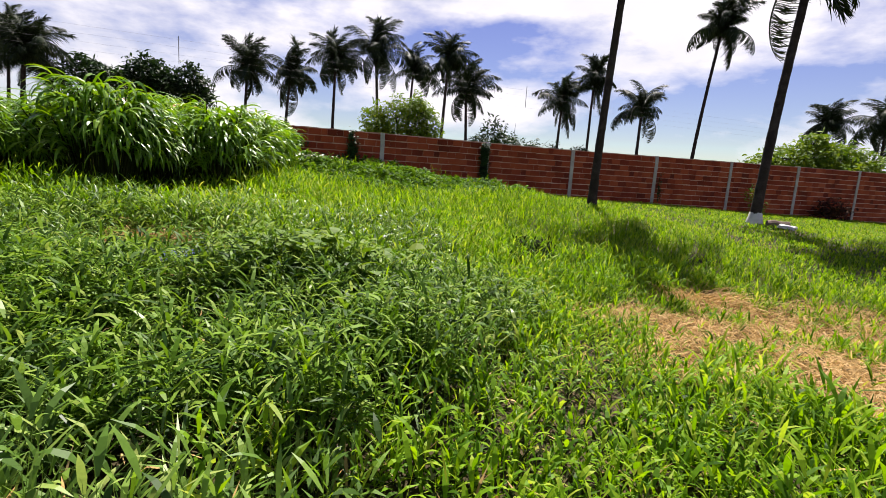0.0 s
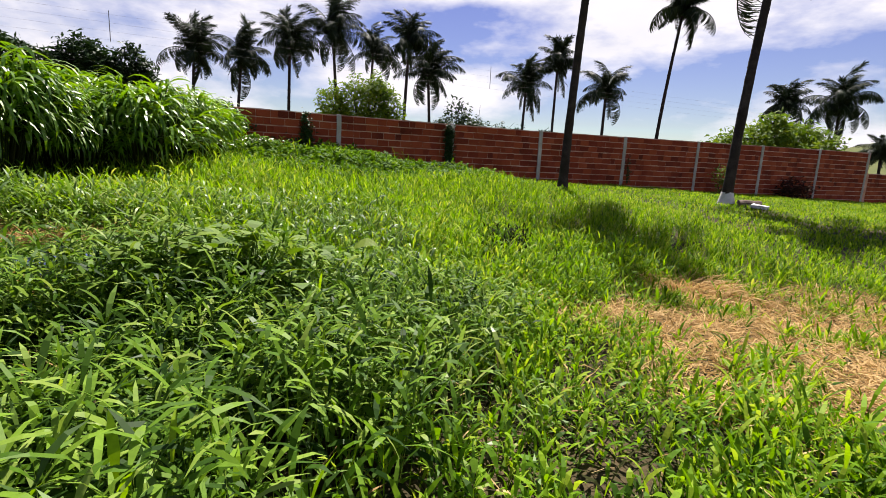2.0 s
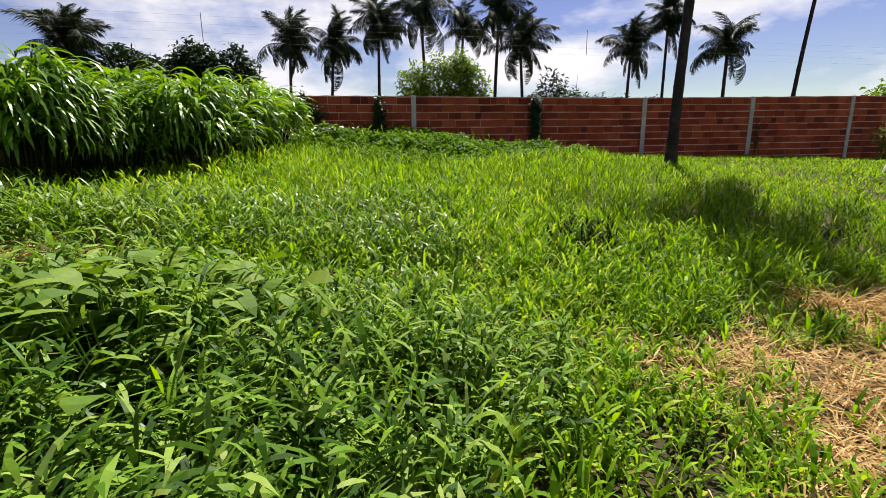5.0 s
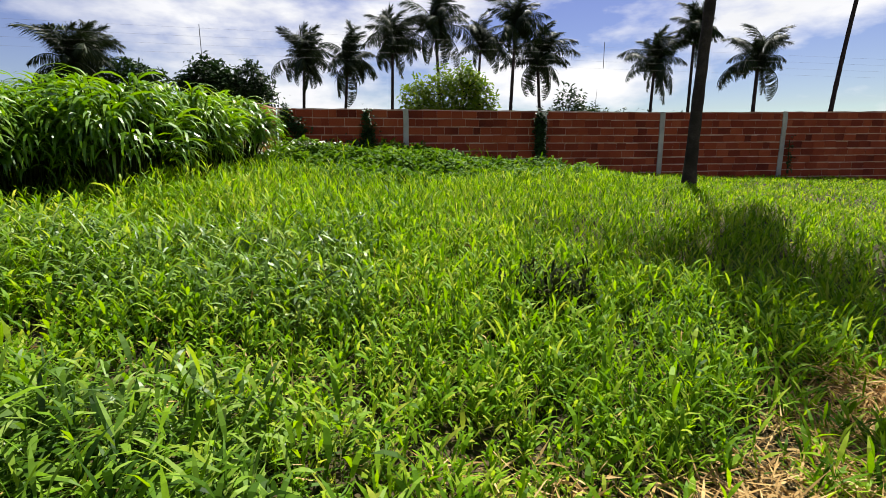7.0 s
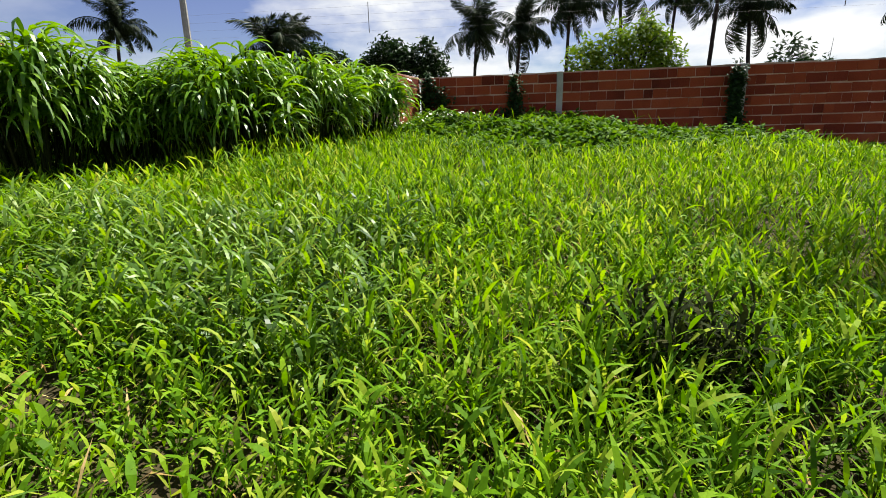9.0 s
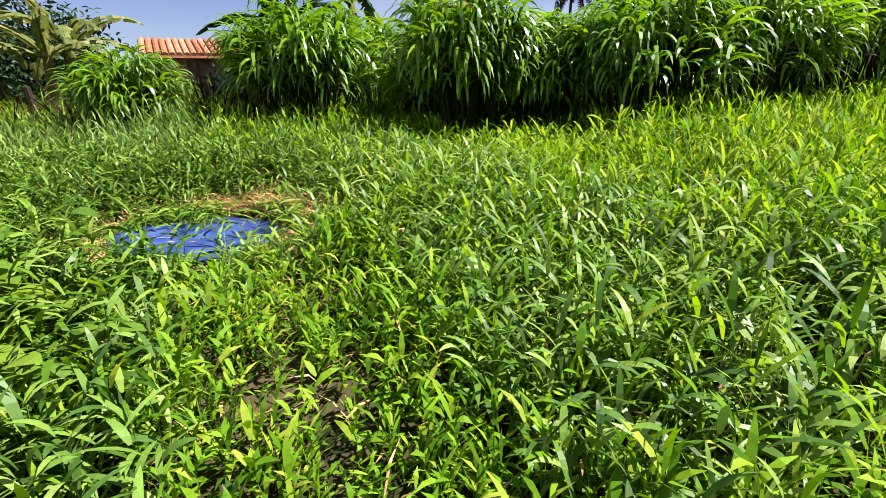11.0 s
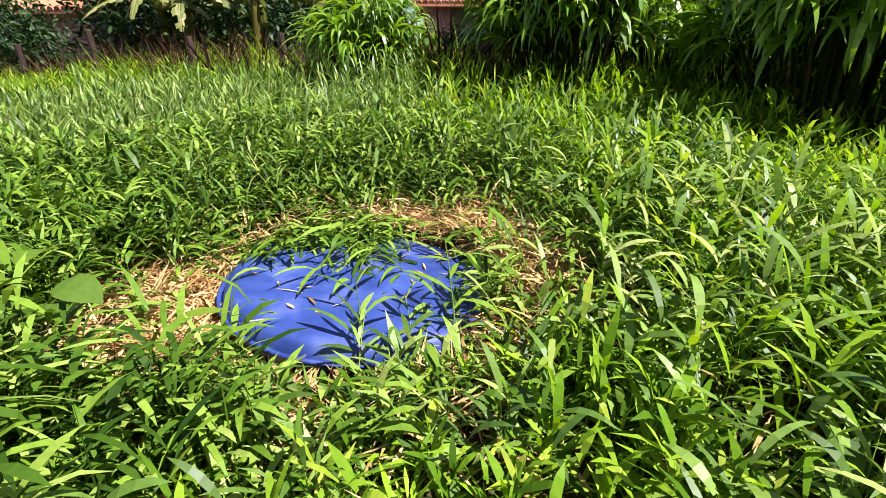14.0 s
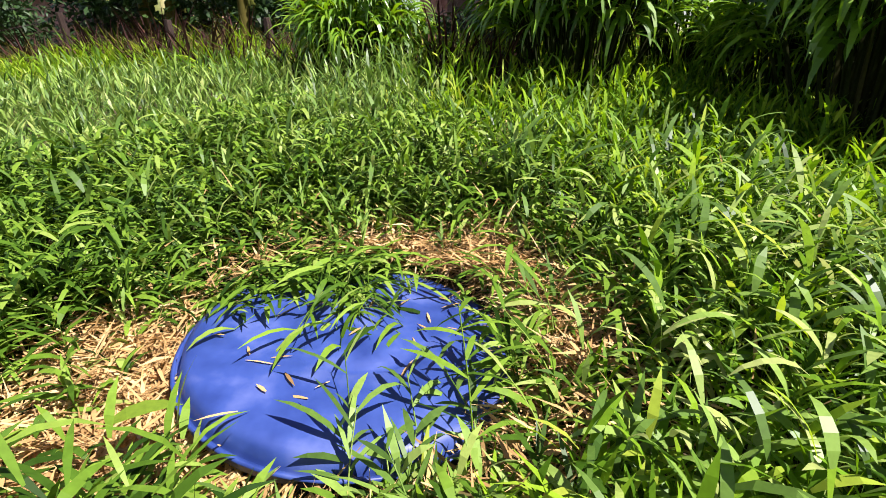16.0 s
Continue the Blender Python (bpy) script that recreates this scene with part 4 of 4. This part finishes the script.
def moundness(x, y):
    d = np.hypot((x - 4.3) / 4.2, (y - 15.6) / 2.2) + 0.4 * (wave(x, y, 1.5, 2.0) - 0.5)
    return np.clip((1.05 - d) / 0.2, 0, 1)


def straw_bed(x, y):
    return np.clip(2.2 * bell(x, y, LID[0] + 0.22, LID[1] - 0.80, 0.38, 0.25) + 1.3 * bell(x, y, LID[0] - 0.30, LID[1] + 0.62, 0.5, 0.22), 0, 1)


def lid_clear(x, y, extra=0.0):
    return np.hypot(x - LID[0], y - LID[1]) > LID_R + extra


def open_ground(x, y):
    """Where grass grows: not inside walls, fence line or the far side."""
    return (y < 17.7 - 0.092 * np.clip(x - 11.9, 0, None)) & lid_clear(x, y, 0.02)


def scatter(count, x0, x1, y0, y1):
    return rng.uniform(x0, x1, count), rng.uniform(y0, y1, count)


def canopy(x, y):
    h = 0.20 + 0.16 * wave(x, y, 0.9, 0.0) + 0.08 * wave(x, y, 2.7, 3.0)
    h = h * (1 - 0.7 * np.clip((x - 7) / 4, 0, 1)) * (1 - 0.55 * dryness(x, y))
    h = h * (0.4 + 0.6 * np.clip((np.hypot(x - LID[0] - 0.2, y - LID[1]) - 0.55) / 0.7, 0, 1))
    return h * (0.5 + 0.5 * np.clip((trail_distance(x, y) - 0.1) / 1.0, 0, 1))


def grass_layer(name, x, y, length, width, seg, mat, label, lift=(0.25, 1.25), bend=(0.5, 1.5), low=0.15, tall=1.0):
    n = len(x)
    h = canopy(x, y) * tall
    f = rng.uniform(low, 1.0, n)
    P = np.stack([x, y, gz(x, y) + h * f * 0.85], -1)
    L = rng.uniform(*length, n) * (1 - 0.5 * dryness(x, y)) * (1 - 0.55 * np.clip((x - 7) / 4, 0, 1))
    V, q, t = blades(P, rng.random(n) * 6.2832, L, rng.uniform(*width, n), rng.uniform(*lift, n), rng.uniform(*bend, n), seg, 0.12, 0.35)
    ob = mesh_object(name, V, [q, t], mat)
    return tagged(ob, label, "grass", kind="stuff")


def shoots(name, x, y, height, leaves, length, width, seg, mat, label, category="grass", lift=(0.3, 1.15), bend=(0.5, 1.6), lean=0.25, bare=0.0):
    """Shoots with a thin stem and two ranks of leaves, all in one mesh."""
    n = len(x)
    h = height * rng.uniform(0.65, 1.25, n)
    g = gz(x, y)
    la, lm = rng.random(n) * 6.2832, lean * rng.random(n) * h
    a0 = rng.random(n) * 6.2832
    root = np.stack([x, y, g - 0.02], -1)
    tip = root + np.stack([lm * np.cos(la), lm * np.sin(la), h], -1)
    pieces = [blades(root, la, h * 1.02, np.full(n, 0.005), np.arctan2(h, lm), np.full(n, 0.05), 2, 0, 0.8)]
    for j in range(leaves):
        f = bare + (1 - bare) * np.clip((j + 0.8 + rng.normal(0, 0.2, n)) / leaves, 0.12, 1.0)
        P = root + (tip - root) * f[:, None]
        az = a0 + math.pi * (j % 2) + rng.normal(0, 0.5, n)
        L = rng.uniform(*length, n) * (1.1 - 0.3 * f) * (0.55 + 0.45 * np.clip((trail_distance(x, y) - 0.1) / 0.8, 0, 1)) * (1 - 0.4 * np.clip((x - 7) / 4, 0, 1))
        el = rng.uniform(*lift, n) + 0.25 * (f - 0.5)
        pieces.append(blades(P, az, L, rng.uniform(*width, n), el, rng.uniform(*bend, n), seg, 0.14, 0.3))
    V, q, t = joined(pieces)
    return tagged(mesh_object(name, V, [q, t], mat), label, category, kind="stuff")


def gaps(x, y):
    """Uneven stand: thins out in places."""
    return np.clip(0.1 + 1.5 * wave(x, y, 6.5, 1.1) * (0.5 + 0.9 * wave(x, y, 2.3, 4.0)), 0.30, 1)


def lid_weeds(x, y):
    """The belt of weeds to the south and west of the tank lid."""
    d = np.hypot((x + 1.3) / 2.1, (y - 6.5) / 2.0) + 0.3 * (wave(x, y, 2.1, 3.4) - 0.5)
    return np.clip((1.05 - d) / 0.3, 0, 1)


def dark_patch(x, y):
    # where the painted shade of a hollow in the meadow lies
    return np.clip(1.3 * bell(x, y, 4.2, 7.95, 0.36, 0.2) - 0.25, 0, 1)


def west_field(x, y):
    """The cooler, broader grass round the tank lid and towards the fence."""
    d = np.hypot((x + 2.6) / 3.7, (y - 4.9) / 3.3) + 0.3 * (wave(x, y, 1.9, 2.4) - 0.5)
    return d + 0.12 * rng.standard_normal(len(x)) < 1.0


def chance(x):
    return rng.random(len(x))


def grow():
    # near the walker
    x, y = scatter(66000, -5.5, 8.5, -1.4, 11.5)
    d = trail_distance(x, y)
    green = dryness(x, y) * (0.6 + 0.4 * (wave(x, y, 3.1, 0.7) > 0.42))
    keep = open_ground(x, y) & (d < 3.8) & (chance(x) > 0.75 * weediness(x, y)) & (chance(x) > 0.7 * lid_weeds(x, y)) & (chance(x) > 0.95 * green) & (chance(x) > 0.98 * straw_bed(x, y)) & (chance(x) < gaps(x, y))
    x, y = x[keep], y[keep]
    big = chance(x) < 0.25
    west = west_field(x, y)
    for mask, mat, small, large, label in ((~west, GRASS, "meadow_grass_near", "meadow_grass_tall", "bright green"), (west, BROAD, "broad_grass_near", "broad_grass_tall", "dull green")):
        a, b = mask & ~big, mask & big
        shoots(small, x[a], y[a], canopy(x[a], y[a]), 6, (0.09, 0.20), (0.011, 0.023), 2, mat, "dense " + label + " broad-bladed meadow grass", lift=(0.55, 1.35), bend=(0.2, 1.2), bare=0.15)
        shoots(large, x[b], y[b], canopy(x[b], y[b]) * 1.3, 6, (0.13, 0.25), (0.015, 0.030), 3, mat, "taller broad-bladed " + label + " grass shoots", lift=(0.7, 1.35), bend=(0.3, 1.3))
    # short undergrowth, the shade in the gaps put into its colour
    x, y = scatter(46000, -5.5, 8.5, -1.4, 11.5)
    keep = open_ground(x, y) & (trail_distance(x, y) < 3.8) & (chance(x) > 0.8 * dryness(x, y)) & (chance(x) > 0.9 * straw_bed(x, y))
    grass_layer("grass_undergrowth", x[keep], y[keep], (0.08, 0.18), (0.010, 0.02), 2, SHADE_LEAF, "short undergrowth coloured dark as shade under the taller shoots", tall=0.4)
    # dry blades among the green
    x, y = scatter(9000, -5.0, 7.0, 0.0, 11.0)
    keep = open_ground(x, y) & (trail_distance(x, y) < 3.8) & (chance(x) < 0.25 + 0.9 * wave(x, y, 3.7, 2.2) ** 2)
    grass_layer("dry_blades", x[keep], y[keep], (0.09, 0.2), (0.006, 0.014), 2, STRAW, "scattered dry blades among green grass", lift=(0.2, 1.3), bend=(0.2, 1.6), low=0.3, tall=0.8)
    # further off
    x, y = scatter(80000, -11, 13, -6.0, 17.7)
    d = trail_distance(x, y)
    keep = open_ground(x, y) & (d >= 3.7) & (d < 9.5) & (chance(x) < np.clip(1.2 - 0.07 * d, 0.4, 1)) & (chance(x) > 0.97 * moundness(x, y)) & (chance(x) > 0.7 * dryness(x, y)) & (chance(x) < gaps(x, y) + 0.25)
    x, y = x[keep], y[keep]
    west = west_field(x, y)
    for mask, mat, name in ((~west, GRASS, "meadow_grass_middle"), (west, BROAD, "broad_grass_middle")):
        shoots(name, x[mask], y[mask], canopy(x[mask], y[mask]) * 1.1, 6, (0.12, 0.27), (0.013, 0.027), 2, mat, "dense green meadow grass", lift=(0.75, 1.4), bend=(0.2, 1.0))
    x, y = scatter(240000, -14, 34, -6, 17.7)
    d = trail_distance(x, y)
    keep = open_ground(x, y) & (d >= 9.0) & (chance(x) > 0.97 * moundness(x, y)) & ((x > -8) | (chance(x) < 0.4))
    grass_layer("meadow_grass_far", x[keep], y[keep], (0.17, 0.34), (0.018, 0.036), 2, GRASS, "bright green meadow grass beside the brick wall", lift=(0.8, 1.45), bend=(0.2, 1.0))
    x, y = scatter(26000, 30, 70, -10, 15)
    keep = open_ground(x, y)
    grass_layer("meadow_grass_distant", x[keep], y[keep], (0.35, 0.7), (0.06, 0.12), 2, GRASS, "bright green grass far down the slope", lift=(0.8, 1.45), bend=(0.2, 1.0))
    # olive sedge along the fence
    x, y = scatter(9000, -10.0, -4.6, -1.0, 9.0)
    along = (x + 7.65) * 0.87 - (y - 2.95) * 0.49
    keep = (along < 0.2) & (along > -2.2)
    grass_layer("olive_sedge", x[keep], y[keep], (0.3, 0.62), (0.010, 0.022), 2, OLIVE, "brownish olive sedge along the fence", lift=(0.9, 1.5), bend=(0.1, 0.9))
    # broad-leaved weeds
    x, y = scatter(11500, -2.2, 3.6, 2.6, 8.0)
    keep = open_ground(x, y) & (chance(x) < weediness(x, y)) & (chance(x) < 1.15 * gaps(x, y) ** 1.5) & (chance(x) > 1.1 * straw_bed(x, y))
    x, y = x[keep], y[keep]
    shoots("tall_weeds", x, y, 0.30 + 0.30 * wave(x, y, 2.1, 5.0), 9, (0.10, 0.23), (0.012, 0.025), 3, WEED, "tall dark green weeds with pale glossy leaves", "weeds", lift=(0.0, 1.25), bare=0.35)
    x, y = scatter(7500, -3.6, 1.2, 4.2, 8.8)
    keep = open_ground(x, y) & lid_clear(x, y, 0.12) & (chance(x) < lid_weeds(x, y)) & (chance(x) < gaps(x, y) + 0.15) & (trail_distance(x, y) > 0.3) & (chance(x) > 0.9 * straw_bed(x, y))
    x, y = x[keep], y[keep]
    shoots("lid_weeds", x, y, (0.22 + 0.16 * wave(x, y, 2.6, 2.0)) * (0.45 + 0.55 * np.clip((np.hypot(x - LID[0], y - LID[1]) - 0.6) / 0.6, 0, 1)), 7, (0.09, 0.20), (0.014, 0.030), 3, WEED, "dull green broad-bladed weeds round the tank lid", "weeds", lift=(0.1, 1.25), bare=0.25)
    # added near-black weeds that stand in for the hollow's shadow
    x, y = scatter(2600, 3.2, 5.1, 7.0, 8.4)
    keep = chance(x) < dark_patch(x, y)
    x, y = x[keep], y[keep]
    shoots("shade_weed_patch", x, y, np.full(len(x), 0.42), 8, (0.08, 0.16), (0.016, 0.03), 3, SHADE_LEAF, "weeds coloured dark in place of a shadowed hollow in the meadow", "weeds", lift=(0.7, 1.4))
    # long broad blades round the end of the walk
    x, y = scatter(1900, -1.6, 2.8, 6.2, 9.2)
    keep = lid_clear(x, y, 0.32) & (chance(x) > 0.75 * lid_weeds(x, y)) & (chance(x) > straw_bed(x, y)) & (trail_distance(x, y) > 0.45) & (chance(x) > bell(x, y, LID[0] + 0.75, LID[1], 0.5, 0.5))
    x, y = x[keep], y[keep]
    shoots("broad_grass", x, y, canopy(x, y) * 1.1 + 0.05, 5, (0.15, 0.27), (0.015, 0.028), 5, BROAD, "long broad arching green grass blades", lift=(0.6, 1.3), bend=(0.5, 1.7))
    # creeping plants on the mound
    x, y = scatter(50000, -0.5, 9.5, 12.8, 17.7)
    keep = open_ground(x, y) & (rng.random(len(x)) < moundness(x, y))
    x, y = x[keep], y[keep]
    n = len(x)
    P = np.stack([x, y, gz(x, y) + rng.uniform(0.02, 1, n) * (0.12 + 0.42 * wave(x, y, 1.9, 1.5) * wave(x, y, 5.3, 0.5) ** 0.5)], -1)
    V, q, t = blades(P, rng.random(n) * 6.2832, rng.uniform(0.09, 0.2, n), rng.uniform(0.045, 0.09, n), rng.uniform(-0.1, 1.1, n), rng.uniform(0.3, 1.2, n), 2, 0.1, 0.4)
    tagged(mesh_object("mound_creepers", V, [q, t], CREEPER), "dark green leafy creepers covering a mound", "weeds", kind="stuff")
    # dry straw in the hollow, and round the tank lid
    x, y = scatter(90000, 2.4, 9.0, 1.2, 7.4)
    keep = rng.random(len(x)) < 0.85 * dryness(x, y) * (0.35 + 0.65 * gaps(x, y))
    x, y = x[keep], y[keep]
    a = rng.random(16000) * 6.2832
    r = LID_R + 0.02 + np.abs(rng.normal(0, 0.2, len(a)))
    w = np.clip(0.25 + np.cos(a - 2.2) ** 2 * (np.cos(a - 2.2) > 0) + 1.1 * np.cos(a + 1.0) ** 4 * (np.cos(a + 1.0) > 0), 0, 1)
    k = rng.random(len(a)) < w
    x = np.concatenate([x, LID[0] + (r * np.cos(a))[k]])
    y = np.concatenate([y, LID[1] + (r * np.sin(a))[k]])
    bx, by = scatter(16000, LID[0] - 1.1, LID[0] + 1.2, LID[1] - 1.5, LID[1] + 1.3)
    k = (rng.random(len(bx)) < straw_bed(bx, by)) & lid_clear(bx, by, 0.02)
    x, y = np.concatenate([x, bx[k]]), np.concatenate([y, by[k]])
    n = len(x)
    P = np.stack([x, y, gz(x, y) + rng.uniform(0.0, 0.10, n)], -1)
    V, q, t = blades(P, rng.random(n) * 6.2832, rng.uniform(0.07, 0.22, n), rng.uniform(0.006, 0.015, n), rng.uniform(-0.1, 0.7, n), rng.uniform(-0.2, 0.9, n), 2, 0.1, 0.6)
    tagged(mesh_object("dry_straw", V, [q, t], STRAW), "matted pale brown dry straw", "dry grass", kind="stuff")
    # shoots that lean over the lid from its west and north rim, and a few in front
    for name, n, mid, wide, reach, rise, mat in (("leaning_shoots", 66, math.pi + 0.1, 0.2, (0.25, 0.8), (0.08, 0.22), WEED), ("leaning_shoots", 60, math.pi + 0.8, 0.28, (0.08, 0.34), (0.08, 0.2), WEED),
                                                 ("leaning_shoots", 10, math.pi * 0.56, 0.4, (0.02, 0.14), (0.1, 0.3), WEED), ("leaning_shoots", 9, 0.12, 0.18, (0.05, 0.35), (0.08, 0.2), BROAD), ("leaning_shoots", 15, 0.95, 0.3, (0.02, 0.25), (0.12, 0.36), WEED)):
        a = rng.normal(mid, wide, n)
        r = LID_R + rng.uniform(0.0, 0.16, n)
        x, y = LID[0] + r * np.cos(a), LID[1] + r * np.sin(a)
        root = np.stack([x, y, gz(x, y)], -1)
        go = a + math.pi + rng.normal(0, 0.35, n)
        s = rng.uniform(*reach, n)
        high = rng.uniform(*rise, n)
        tip = np.stack([x + s * np.cos(go), y + s * np.sin(go), 0.24 + high], -1)
        pieces = []
        for k in range(n):
            u = np.linspace(0, 1, 5)[:, None]
            pieces.append(tube(root[k] + (tip[k] - root[k]) * np.concatenate([u ** 1.5, u ** 1.5, u ** 0.7], 1), np.linspace(0.003, 0.0015, 5), 4))
        for k in range(7):
            u = np.clip((k + 1 + rng.normal(0, 0.2, n)) / 7.2, 0.1, 1)[:, None]
            P = root + (tip - root) * np.concatenate([u ** 1.5, u ** 1.5, u ** 0.7], 1)
            pieces.append(blades(P, go + (1 if k % 2 else -1) * rng.uniform(0.3, 1.2, n), rng.uniform(0.1, 0.24, n), rng.uniform(0.012, 0.024, n), rng.uniform(0.0, 0.9, n), rng.uniform(0.5, 1.5, n), 4, 0.12, 0.3))
        V, q, t = joined(pieces)
        tagged(mesh_object(name, V, [q, t], mat), "grass shoots leaning over the blue tank lid", "grass", kind="stuff")


grow()


def lid_litter():
    """Dry blades that lie on the tank lid."""
    n = 26
    a, r = rng.random(n) * 6.2832, 0.5 * np.sqrt(rng.random(n))
    x, y = LID[0] + r * np.cos(a), LID[1] + r * np.sin(a)
    z = 0.232 - 0.1 * (y - LID[1]) + 1.05 * np.interp(r / 1.05, (0, 0.2, 0.5, 0.53), (0.105, 0.098, 0.08, 0.066)) + 0.008
    V, q, t = blades(np.stack([x, y, z], -1), rng.random(n) * 6.2832, rng.uniform(0.04, 0.11, n), rng.uniform(0.005, 0.012, n), rng.uniform(0.0, 0.2, n), rng.uniform(0.0, 0.3, n), 3, 0.05, 0.2)
    tagged(mesh_object("fallen_blades", V, [q, t], STRAW), "dry grass blades lying on the blue lid", "dry grass", kind="stuff")


lid_litter()
tuft("straw_heap", 6.25, 6.75, 1700, 0.5, 0.3, STRAW, "heap of dry straw in the hollow", "straw heap", "", 77, 0.012, (1.2, 2.9))


def leafy_weed(x, y, h, seed):
    """A soft broad-leaved weed."""
    g = np.random.default_rng(seed + 3000)
    n = 130
    P = np.stack([g.normal(0, 0.2, n), g.normal(0, 0.2, n), g.uniform(0.08, h, n)], -1)
    v, q, t = blades(P, np.arctan2(P[:, 1], P[:, 0]) + g.normal(0, 0.7, n), g.uniform(0.10, 0.18, n), g.uniform(0.06, 0.11, n), g.uniform(-0.1, 0.8, n), g.uniform(0.4, 1.1, n), 4, 0.1, 0.25)
    ob = thing("leafy_weed", Matrix.Translation((x, y, float(gz(x, y)))), "soft broad-leaved bright green weed in grass", "weed", "leafy weeds")
    tagged(mesh_object("foliage", v, [q, t], BUSH, ob), kind="stuff")
    for k in range(14):
        a = 6.28 * g.random()
        s = np.linspace(0, 1, 4)[:, None]
        v, q, t = tube(s * np.array([0.22 * math.cos(a), 0.22 * math.sin(a), h * 0.9]), np.linspace(0.006, 0.003, 4), 5)
        mesh_object("stem", v, [q, t], WEED, ob)


for k, (x, y, h) in enumerate(((0.62, 6.0, 0.58), (0.95, 5.75, 0.56), (0.35, 5.6, 0.6), (1.1, 6.05, 0.42), (0.7, 5.4, 0.66), (0.2, 5.95, 0.5))):
    leafy_weed(x, y, h, k)
